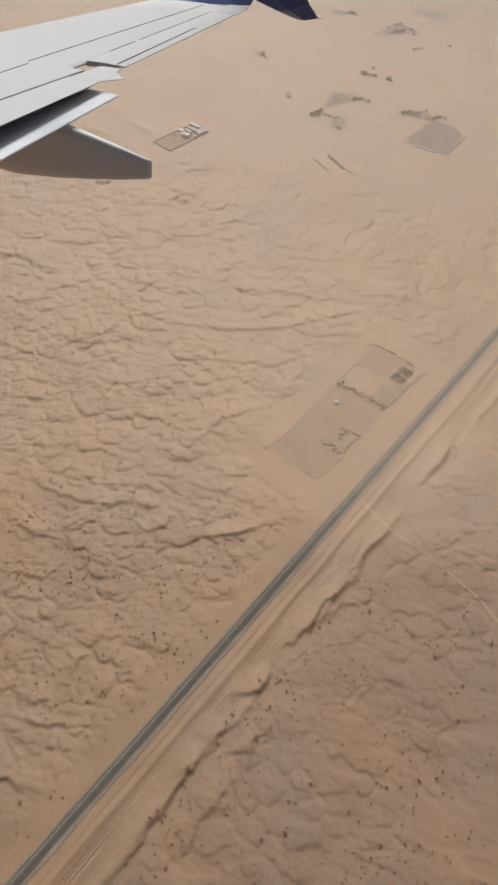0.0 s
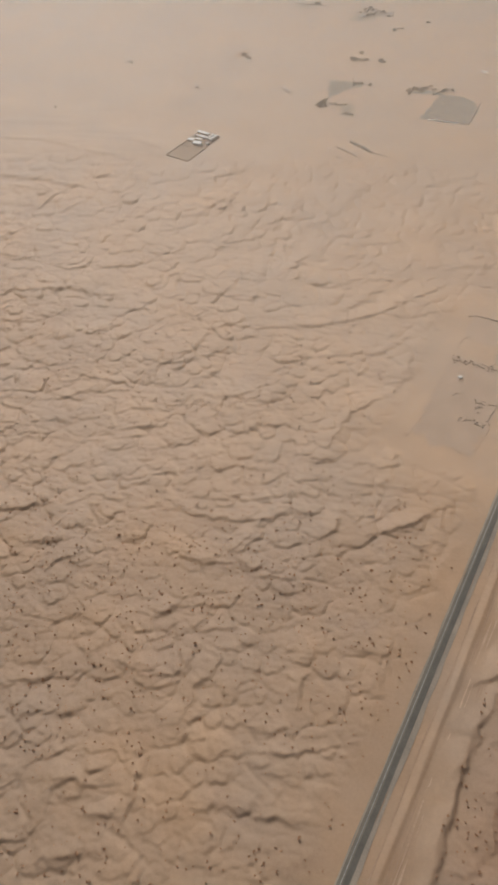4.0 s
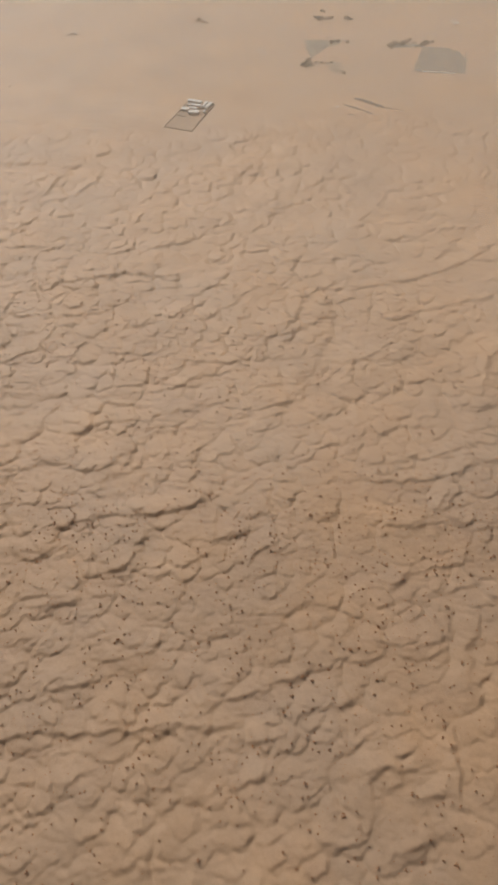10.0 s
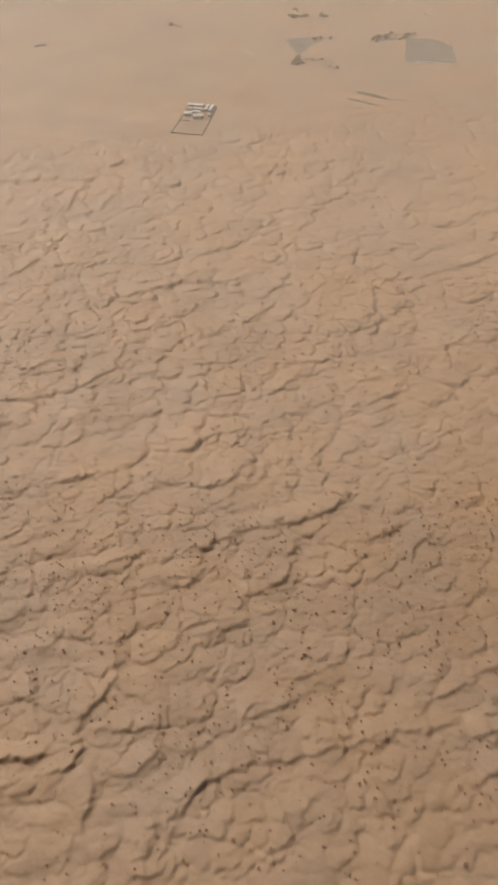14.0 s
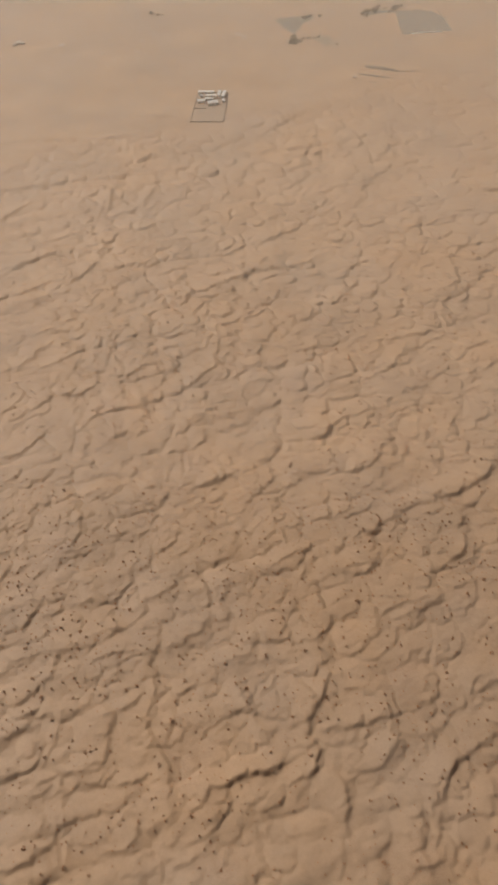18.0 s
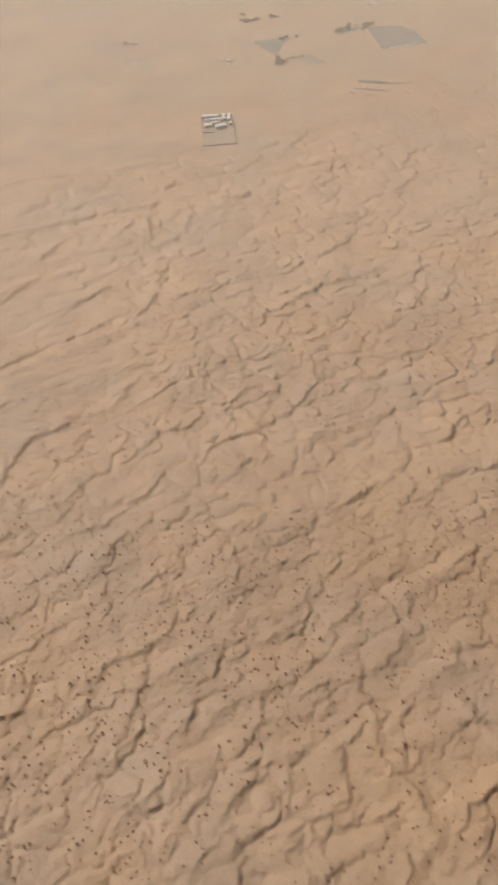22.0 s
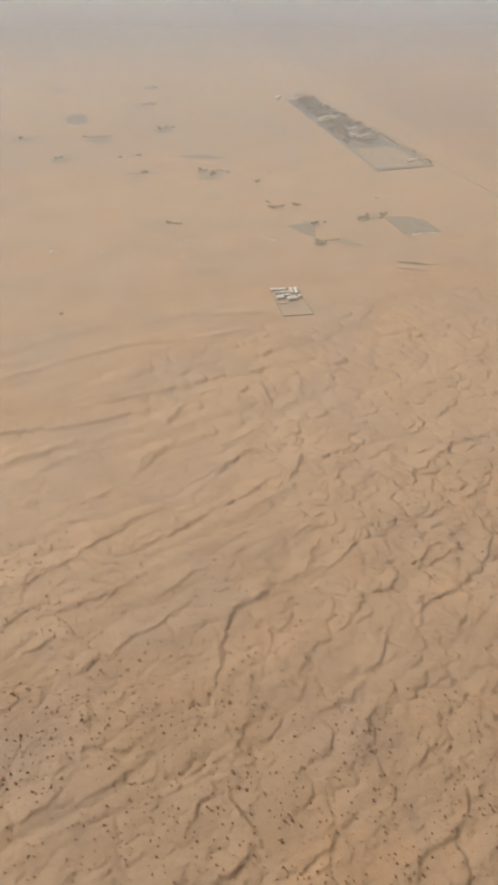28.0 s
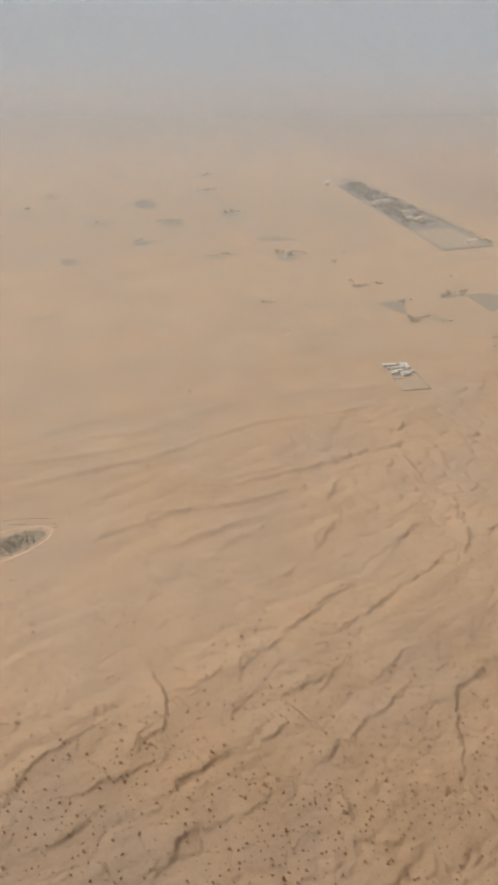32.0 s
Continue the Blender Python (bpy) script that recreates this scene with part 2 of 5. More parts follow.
def pillows(x, y, seed, lee=0.08, wide=0.70):
    """Overlapping round sand lobes, each with a long back towards the sun and a short steep face away from it:
    their height, about 0 to 1, and the way to the nearest seam."""
    ix, iy = np.floor(x).astype(np.int64), np.floor(y).astype(np.int64)
    best, second, height = np.full(x.shape, 9.0), np.full(x.shape, 9.0), np.zeros(x.shape)
    for dx in (-1, 0, 1):
        for dy in (-1, 0, 1):
            jx, jy = lattice(ix + dx, iy + dy, seed)
            px, py = x - (ix + dx + jx), y - (iy + dy + jy)
            d = px * px + py * py
            tall, bend = lattice(ix + dx, iy + dy, seed + 5)
            turn = 0.98 + 1.3 * (bend - 0.5)
            size = wide * (0.65 + 0.5 * lattice(ix + dx, iy + dy, seed + 9)[0])
            r = np.sqrt(d) + 1e-6
            face = (px * np.cos(turn) - py * np.sin(turn)) / r
            soft = lee + (1.0 - lee) * (0.5 - 0.5 * face) ** 0.8
            rim = np.clip((1.0 - r / size) / soft, 0.0, 1.0)
            lobe = (0.45 + 0.55 * tall) * (1.0 - (1.0 - rim) ** 2) * (0.80 + 0.20 * face * r / size)
            height = np.maximum(height, lobe)
            near = d < best
            second = np.where(near, best, np.minimum(second, d))
            best = np.where(near, d, best)
    return height, 0.5 * (np.sqrt(second) - np.sqrt(best))


def step(a, b, x):
    s = np.clip((x - a) / (b - a), 0.0, 1.0)
    return s * s * (3 - 2 * s)


def road_x(y):
    return np.interp(y, ROAD_Y, ROAD_X)


ROAD_Y = [-700.0, 563.0, 720.0, 860.0, 990.0, 1359.0, 1560.0, 2400.0]
ROAD_X = [129.7, 366.0, 392.0, 408.0, 425.0, 470.0, 560.0, 900.0]

# Level pads: centre, half sizes, turn in degrees.
PADS = [(294, 440, 30, 74, -11), (-40, 745, 18, 31, -23), (-476, 704, 44, 34, 0)]


def pad_mask(x, y):
    keep = np.ones_like(x)
    ragged = 16 * wave(x / 24, y / 24, 31) + 6 * wave(x / 8, y / 8, 32)
    for cx, cy, hx, hy, turn in PADS:
        c, s = math.cos(radians(turn)), math.sin(radians(turn))
        u, v = (x - cx) * c + (y - cy) * s, -(x - cx) * s + (y - cy) * c
        out = np.maximum(np.abs(u) - hx, np.abs(v) - hy)
        keep = keep * step(2.0, 26.0, out + ragged * step(0.0, 10.0, out))
    off = x - road_x(y)
    side = np.where(off > 0, off - 28.0, -off - 9.0)
    return keep * step(1.0, 20.0, side + ragged * 0.8 * step(0.0, 8.0, side))


def road_banks(x, y):
    """The bulldozed sand banks along the road."""
    off = x - road_x(y)
    lie = 33.0 + 7.0 * wave(x * 0 + 3.3, y / 34, 41) + 3.0 * wave(x * 0 + 1.7, y / 11, 42)
    d = off - lie
    tall = 1.0 * step(-0.35, 0.15, wave(x * 0 + 9.1, y / 46, 43))
    bank = tall * np.where(d < 0, np.exp(-(d / 4.5) ** 2), np.exp(-(d / 1.9) ** 2))
    ditch = off - (14.5 + 1.6 * wave(x * 0 + 5.2, y / 50, 44))
    bank = bank + 0.7 * np.where(ditch < 0, np.exp(-(ditch / 3.0) ** 2), np.exp(-(ditch / 1.1) ** 2))
    ruts = 0.16 * wave(off / 1.7, y / 30, 45) * step(15.5, 18.0, off) * (1 - step(27.0, 30.0, off))
    return (bank + ruts) * (1 - step(640.0, 760.0, y))


SCARPS = []


def scarp(height, *places):
    """A wind-cut step in the dunes along a line: a gentle back towards the sun, a steep face away from it."""
    pts = np.array(places, float)
    SCARPS.append((min(height, 1.9), pts, pts.min(0) - 22.0, pts.max(0) + 22.0))


scarp(1.3, (213, 377), (216, 392), (228, 405))
scarp(1.6, (258, 299), (274, 309), (286, 321))
scarp(1.4, (139, 287), (164, 288), (181, 291), (185, 280), (175, 266))
scarp(0.8, (230, 332), (253, 335), (284, 335))
scarp(0.9, (163, 443), (194, 449), (227, 460), (236, 471))
scarp(1, (135, 301), (172, 306), (193, 314), (203, 297))
scarp(1, (136, 324), (158, 334))
scarp(1, (125, 474), (167, 480), (209, 498), (246, 529))
scarp(1.4, (139, 213), (147, 215), (152, 224))
scarp(1.2, (164, 224), (181, 229), (185, 237))
scarp(1, (170, 210), (190, 216))
scarp(1, (151, 176), (165, 179), (171, 187), (169, 194))
scarp(1, (180, 167), (179, 177), (184, 185))
scarp(1, (238, 181), (235, 192), (228, 196))
scarp(1, (222, 162), (234, 167), (233, 171))
scarp(0.9, (231, 153), (245, 157))
scarp(1.2, (229, 122), (241, 124), (251, 125))
scarp(0.9, (187, 252), (220, 255))
scarp(1.2, (221, 287), (230, 295), (230, 304))
scarp(1, (342, 138), (341, 153), (346, 171))
scarp(1, (351, 279), (354, 291), (365, 299))
scarp(1.2, (47, 343), (62, 349), (85, 357), (88, 364))
scarp(1, (131, 326), (147, 333), (173, 331))
scarp(1.2, (82, 446), (79, 433), (66, 430))
scarp(1.1, (84, 472), (124, 470), (167, 481))
scarp(1, (-68, 325), (-50, 335), (-17, 338))
scarp(1.1, (-56, 295), (-40, 297), (-36, 303))
scarp(1.4, (-39, 262), (-13, 262), (20, 266), (34, 273))
scarp(1.1, (-78, 245), (-62, 250), (-45, 256), (-40, 266))
scarp(1, (32, 241), (45, 244), (62, 253))
scarp(1.1, (130, 289), (151, 287), (172, 289))
scarp(1.3, (183, 285), (177, 276), (170, 263))
scarp(1.3, (138, 256), (155, 253), (170, 256))
scarp(1, (178, 256), (188, 254), (195, 262))
scarp(1.3, (212, 371), (215, 387), (219, 398))
scarp(1, (134, 179), (152, 179), (164, 180))
scarp(1.3, (77, 155), (92, 159), (95, 162))
scarp(1.4, (88, 131), (90, 137), (97, 140))
scarp(1.2, (41, 134), (45, 142), (57, 146), (73, 150))
scarp(1.3, (-44, 123), (-25, 123), (-13, 124), (5, 127))
scarp(1.3, (18, 123), (29, 130), (45, 128), (56, 131))
scarp(1.2, (65, 123), (78, 125))
scarp(1.4, (114, 118), (122, 124))
scarp(1.4, (127, 99), (125, 108), (136, 113), (151, 114))
scarp(1.2, (118, 142), (114, 150))
scarp(1.5, (169, 107), (169, 118), (167, 126))
scarp(1.2, (147, 99), (161, 102), (165, 107))
scarp(1, (61, 100), (72, 106), (80, 112))
scarp(1, (-134, 401), (-113, 409), (-103, 421))
scarp(1.1, (-20, 440), (4, 456), (12, 466))
scarp(1, (114, 392), (134, 397), (142, 403))
scarp(1.2, (140, 75), (148, 80), (158, 83))
scarp(1.2, (6, 61), (17, 65), (25, 63))
scarp(1.8, (-193, 132), (-184, 138), (-164, 139), (-143, 140))
scarp(1.8, (-146, 130), (-134, 133), (-130, 139), (-134, 147))
scarp(2, (-134, 147), (-130, 157), (-120, 166), (-113, 174), (-113, 180))
scarp(1.5, (-96, 133), (-91, 146), (-117, 148))
scarp(1, (-229, 220), (-220, 219), (-205, 217))
scarp(1.2, (-205, 186), (-202, 194), (-204, 206))
scarp(1.6, (-210, 172), (-205, 157), (-204, 143), (-207, 133))
scarp(1.3, (-268, 165), (-257, 166), (-238, 162))
scarp(1.3, (-231, 153), (-217, 152), (-205, 155))
scarp(1.5, (-125, 125), (-125, 114), (-130, 103))
scarp(1.3, (-160, 185), (-158, 169), (-156, 159))
scarp(1.2, (-160, 197), (-152, 198), (-146, 203))
scarp(1.1, (-131, 198), (-113, 196), (-105, 199))
scarp(1.2, (-84, 188), (-78, 198), (-66, 201), (-42, 201))
scarp(1.7, (-287, 131), (-274, 131), (-262, 136))
scarp(1.5, (-100, 87), (-95, 96), (-96, 104))
scarp(1.7, (-89, 89), (-80, 107), (-70, 117), (-48, 122))
scarp(1.2, (-68, 328), (-51, 335), (-22, 338))
scarp(1.4, (-31, 260), (-5, 260), (19, 265), (30, 271))
scarp(1.2, (-58, 294), (-43, 294), (-36, 301))
scarp(1.1, (-151, 312), (-133, 313), (-123, 310))
scarp(1.4, (-138, 395), (-117, 407), (-108, 433))
scarp(1.3, (-217, 378), (-203, 389), (-181, 387), (-153, 391))
scarp(1, (-145, 365), (-122, 371))
scarp(1.2, (-269, 371), (-254, 373), (-239, 383))
scarp(1.2, (-90, 446), (-63, 450))
scarp(1, (-11, 398), (12, 393), (46, 391))
scarp(1.1, (-25, 363), (3, 370), (14, 381))
scarp(1.3, (-50, 143), (-43, 150), (-32, 153))
scarp(1.1, (-94, 295), (-87, 301), (-64, 298))
scarp(1.4, (-297, 588), (-275, 599), (-250, 610))
scarp(1.4, (-248, 632), (-217, 647))
scarp(1.4, (-144, 653), (-154, 630), (-161, 611))
scarp(1.3, (-240, 563), (-220, 567), (-210, 574))
scarp(1.4, (-208, 525), (-189, 537), (-176, 549))
scarp(1.3, (-125, 483), (-89, 490), (-63, 496), (-21, 491))
scarp(1.3, (-100, 446), (-66, 450))
scarp(1.3, (-251, 450), (-237, 460), (-228, 465))
scarp(1.3, (-223, 447), (-201, 454))
scarp(1.2, (-178, 415), (-161, 423), (-142, 423))
scarp(1.5, (-139, 394), (-126, 402), (-112, 410))
scarp(1.2, (-333, 522), (-304, 525), (-281, 529))
scarp(1.2, (-364, 461), (-346, 463), (-334, 465))
scarp(1.2, (-296, 447), (-275, 452))
scarp(1.5, (-333, 422), (-322, 436), (-307, 448))
scarp(1.2, (-252, 403), (-234, 412))
scarp(1.2, (-284, 313), (-267, 317))
scarp(1.5, (-395, 352), (-387, 358), (-375, 356))
scarp(1.6, (-374, 356), (-374, 343), (-374, 331))
scarp(1.4, (-404, 324), (-391, 322), (-379, 327))
scarp(1.4, (-365, 306), (-350, 306), (-337, 310))
scarp(1.7, (-412, 271), (-398, 276), (-380, 277))
scarp(1.5, (-380, 277), (-361, 275), (-356, 281))
scarp(1.4, (-314, 245), (-305, 255))
scarp(1.3, (-287, 233), (-281, 238))
scarp(1.2, (-254, 217), (-249, 226))
scarp(1.4, (-227, 187), (-213, 190), (-206, 196))
scarp(1.2, (-238, 290), (-229, 297), (-226, 307))
scarp(1.2, (-320, 279), (-309, 281), (-292, 277))
scarp(1.3, (-515, 544), (-505, 545), (-496, 546))
scarp(1.3, (-522, 511), (-507, 510), (-484, 506))
scarp(1.6, (-488, 517), (-480, 524), (-464, 525))
scarp(1.7, (-463, 524), (-456, 535), (-453, 553))
scarp(1.3, (-482, 483), (-479, 489), (-463, 488), (-448, 490))
scarp(1.2, (-431, 483), (-415, 484), (-406, 487))
scarp(1.2, (-401, 500), (-398, 482), (-394, 470))
scarp(1.3, (-399, 501), (-379, 501), (-354, 505))
scarp(1.2, (-431, 506), (-423, 512), (-412, 512))
scarp(1.4, (-411, 526), (-403, 536), (-395, 539))
scarp(1.3, (-384, 457), (-370, 464), (-358, 463))
scarp(1.2, (-406, 457), (-389, 461))
scarp(1.5, (-336, 419), (-322, 439), (-307, 449))
scarp(1.5, (-506, 456), (-493, 463), (-475, 462))
scarp(1.1, (-534, 495), (-525, 496))
scarp(1.6, (-299, 588), (-284, 601), (-265, 605), (-252, 613))
scarp(1.6, (-251, 629), (-217, 649))
scarp(2.0, (-382, 646), (-355, 644), (-327, 642))
scarp(1.7, (-391, 680), (-376, 683), (-331, 668))
scarp(1.4, (-231, 585), (-206, 586), (-170, 590))
scarp(1.4, (-148, 643), (-162, 622), (-167, 606))
scarp(1.3, (-113, 633), (-125, 615))
scarp(1.4, (-264, 560), (-225, 566), (-210, 572))
scarp(1.2, (-341, 579), (-326, 580))
scarp(1.2, (-326, 523), (-302, 523), (-281, 529))
scarp(1.5, (-427, 762), (-382, 757), (-338, 745))
scarp(1.5, (-417, 786), (-359, 773), (-325, 769))
scarp(1.5, (-270, 748), (-210, 747))
scarp(1.6, (-316, 693), (-257, 682), (-216, 672))
scarp(1.6, (-216, 672), (-162, 661), (-113, 654))
scarp(1.4, (-370, 537), (-354, 541), (-334, 543))
scarp(1.3, (-248, 529), (-227, 533))

scarp(2, (340, 258), (344, 271), (345, 284), (350, 296), (351, 308))
scarp(1.8, (330, 220), (336, 225), (337, 235))
scarp(1.6, (329, 186), (327, 193), (329, 198))
scarp(1.6, (349, 190), (346, 197), (341, 200))
scarp(2.2, (321, 160), (323, 172), (328, 181))
scarp(1.5, (349, 319), (348, 330), (349, 341))
scarp(2.2, (320, 128), (322, 146), (324, 169), (327, 183))
scarp(1.8, (360, 355), (355, 338), (352, 319))
scarp(1.8, (365, 397), (370, 415), (372, 438))
scarp(1.3, (-447, 797), (-406, 783), (-361, 771), (-305, 763))
scarp(1.2, (-430, 761), (-370, 753), (-337, 748), (-299, 746))
scarp(1.1, (-395, 795), (-367, 799), (-331, 786))
scarp(1.2, (-272, 751), (-240, 752), (-203, 742), (-149, 724))
scarp(1.1, (-120, 757), (-74, 740))
scarp(1.1, (-184, 732), (-125, 719), (-90, 708))
scarp(1.4, (-323, 686), (-283, 680), (-225, 669), (-172, 663), (-146, 654))
scarp(1.4, (-339, 670), (-317, 663), (-284, 656), (-253, 652))
scarp(1.2, (-214, 653), (-185, 649), (-163, 643))
scarp(0.9, (-250, 630), (-231, 641), (-211, 649))
scarp(0.9, (-294, 590), (-284, 599), (-263, 603), (-248, 612))
scarp(1.3, (-409, 682), (-389, 677), (-364, 678))
scarp(0.8, (-384, 645), (-362, 642), (-329, 639))
scarp(0.8, (-362, 621), (-348, 627), (-327, 628), (-303, 625))
scarp(0.8, (-228, 580), (-199, 583), (-172, 584), (-137, 578), (-96, 580))
scarp(1.0, (-252, 557), (-230, 566), (-211, 570))
scarp(0.8, (-143, 647), (-154, 633), (-159, 612))
scarp(0.8, (-172, 555), (-185, 539), (-206, 525))
scarp(0.7, (-127, 618), (-108, 632))
scarp(0.6, (-23, 694), (1, 697), (31, 702))
scarp(1.3, (-424, 680), (-384, 678))
scarp(0.6, (-364, 592), (-345, 585), (-330, 585))
scarp(0.9, (-343, 545), (-321, 547), (-303, 548))
scarp(0.9, (-320, 521), (-295, 525), (-274, 527))
scarp(1.0, (-411, 524), (-407, 530), (-393, 534), (-363, 537))
scarp(1.0, (-444, 537), (-430, 535), (-410, 535))
scarp(1.1, (-430, 507), (-423, 510), (-412, 512))
scarp(1.2, (-388, 500), (-373, 499), (-353, 501))
scarp(1.0, (-402, 496), (-400, 488), (-397, 477))
scarp(1.2, (-488, 513), (-481, 521), (-467, 521), (-460, 527), (-454, 546))
scarp(1.3, (-546, 531), (-533, 539), (-516, 542), (-497, 542))
scarp(1.0, (-515, 510), (-501, 508), (-485, 506))
scarp(1.2, (-478, 479), (-482, 486), (-478, 490), (-464, 490), (-448, 489))
scarp(1.1, (-431, 489), (-415, 484), (-404, 486))
scarp(1.2, (-384, 457), (-371, 462), (-353, 462), (-335, 464))
scarp(1.2, (-547, 495), (-538, 494), (-525, 497))
scarp(1.1, (-518, 455), (-502, 456), (-495, 463), (-480, 461), (-468, 458))
scarp(1.0, (-462, 457), (-445, 456))
scarp(1.0, (-404, 456), (-389, 459))
scarp(1.1, (-305, 452), (-322, 439), (-329, 425), (-338, 418))
scarp(1.0, (-431, 406), (-421, 416), (-414, 408), (-397, 395))
scarp(1.0, (-356, 391), (-353, 396))
scarp(1.1, (-530, 476), (-528, 468))
scarp(1.0, (-371, 493), (-358, 500), (-350, 500))
scarp(1.0, (-339, 480), (-311, 487), (-302, 484))
scarp(1.0, (-324, 439), (-309, 448), (-285, 451))
scarp(1.1, (-335, 421), (-328, 427), (-327, 436))
scarp(1.0, (-314, 401), (-307, 383))
scarp(1.0, (-273, 366), (-287, 362), (-306, 366))
scarp(1.1, (-467, 395), (-452, 396), (-442, 399))
scarp(1.0, (-428, 389), (-418, 389), (-405, 390))
scarp(1.2, (-397, 354), (-387, 362), (-379, 360), (-376, 345), (-376, 334))
scarp(1.0, (-419, 417), (-413, 430))
scarp(1.0, (-436, 414), (-438, 406))
scarp(1.0, (-357, 391), (-355, 375), (-342, 381))
scarp(0.9, (-260, 412), (-252, 418), (-248, 426))
scarp(0.9, (-245, 451), (-234, 462))
scarp(1.1, (-125, 150), (-109, 148), (-91, 149), (-90, 155))
scarp(1.1, (-123, 124), (-102, 126), (-90, 137), (-90, 147))
scarp(1.1, (-37, 122), (-12, 125), (10, 127), (23, 129), (53, 130))
scarp(1.1, (-81, 189), (-79, 199), (-72, 205), (-41, 205))
scarp(0.9, (-69, 195), (-52, 195), (-41, 199))
scarp(0.9, (-40, 237), (-38, 214), (-41, 204))
scarp(0.9, (-32, 217), (-14, 223), (-11, 228))
scarp(0.9, (-3, 216), (17, 219), (29, 199))
scarp(0.9, (-80, 243), (-70, 233), (-61, 223))
scarp(0.9, (-118, 248), (-111, 254), (-111, 269))
scarp(0.9, (-136, 200), (-116, 197), (-103, 203))
scarp(0.9, (-158, 235), (-150, 241), (-141, 235))
scarp(1.1, (-46, 248), (-46, 259), (-25, 260), (0, 261), (25, 270))
scarp(0.9, (28, 243), (49, 245), (62, 250))
scarp(0.9, (59, 230), (72, 240))
scarp(0.9, (-85, 133), (-70, 134), (-57, 142))
scarp(1.1, (-46, 141), (-37, 149), (-24, 150), (-15, 154))
scarp(0.9, (-3, 167), (10, 171), (14, 184))
scarp(0.9, (78, 166), (92, 167))
scarp(0.9, (69, 149), (76, 155), (75, 162))
scarp(0.9, (84, 155), (93, 160))
scarp(0.9, (42, 135), (50, 145))
scarp(0.9, (63, 104), (77, 112), (82, 116))
scarp(0.9, (70, 123), (83, 126))
scarp(1.1, (-92, 106), (-93, 95), (-100, 87), (-99, 77))
scarp(0.9, (15, 103), (17, 96))
scarp(0.9, (-20, 163), (-4, 166))
scarp(0.9, (-28, 97), (-16, 103))
scarp(0.9, (-120, 174), (-100, 164), (-90, 155))
scarp(0.9, (-321, 275), (-313, 279), (-288, 277))
scarp(0.9, (-313, 245), (-305, 259), (-302, 263))
scarp(0.9, (-287, 233), (-283, 241), (-270, 241))
scarp(0.9, (-273, 232), (-257, 229))
scarp(1.1, (-264, 219), (-253, 219), (-249, 227), (-253, 233))
scarp(0.9, (-327, 227), (-321, 243))
scarp(0.9, (-343, 236), (-332, 242))
scarp(0.9, (-268, 284), (-258, 289))
scarp(0.9, (-261, 297), (-260, 308))
scarp(0.9, (-230, 295), (-225, 311), (-228, 322))
scarp(0.9, (-243, 289), (-228, 289))
scarp(0.9, (-239, 254), (-218, 254))
scarp(0.9, (-241, 228), (-222, 226), (-213, 233))
scarp(1.1, (-224, 187), (-234, 166), (-255, 166), (-267, 166), (-256, 181), (-252, 190))
scarp(0.9, (-217, 190), (-208, 196), (-203, 204))
scarp(0.9, (-211, 213), (-203, 211), (-199, 197))
scarp(1.1, (-222, 187), (-212, 175), (-207, 167), (-204, 153), (-203, 140), (-207, 130))
scarp(0.9, (-212, 175), (-220, 171))
scarp(0.9, (-229, 155), (-214, 153), (-206, 157))
scarp(1.1, (-200, 134), (-192, 140), (-178, 141), (-159, 142), (-138, 143))
scarp(1.1, (-154, 195), (-146, 203), (-142, 204), (-117, 196))
scarp(1.1, (-160, 184), (-156, 172), (-156, 164), (-153, 155))
scarp(0.9, (-159, 182), (-165, 171), (-174, 164))
scarp(0.9, (-159, 231), (-152, 238))
scarp(0.9, (-192, 246), (-177, 251))
scarp(0.9, (-190, 214), (-174, 217), (-162, 226))
scarp(0.9, (-119, 248), (-101, 250))
scarp(0.9, (-347, 309), (-335, 312))
scarp(0.9, (-353, 194), (-341, 196), (-340, 188))
scarp(0.9, (-313, 188), (-303, 193))
scarp(0.9, (-311, 168), (-307, 173), (-293, 176))
scarp(0.9, (-293, 158), (-289, 165), (-289, 172))
scarp(0.9, (-261, 137), (-256, 146))
scarp(0.9, (-269, 136), (-265, 148))
scarp(0.9, (-233, 122), (-220, 123), (-216, 128))
scarp(0.9, (-212, 111), (-194, 111), (-188, 119))
scarp(0.9, (-173, 122), (-167, 126))
scarp(0.9, (-166, 116), (-166, 121), (-155, 118))
scarp(0.9, (-129, 160), (-119, 172), (-118, 184))
scarp(0.9, (-291, 182), (-281, 190), (-264, 193))
scarp(0.9, (-292, 343), (-277, 350))
scarp(0.9, (-211, 295), (-193, 289), (-180, 290))
scarp(0.9, (-138, 227), (-130, 219), (-139, 220))
scarp(0.9, (-326, 206), (-306, 212))


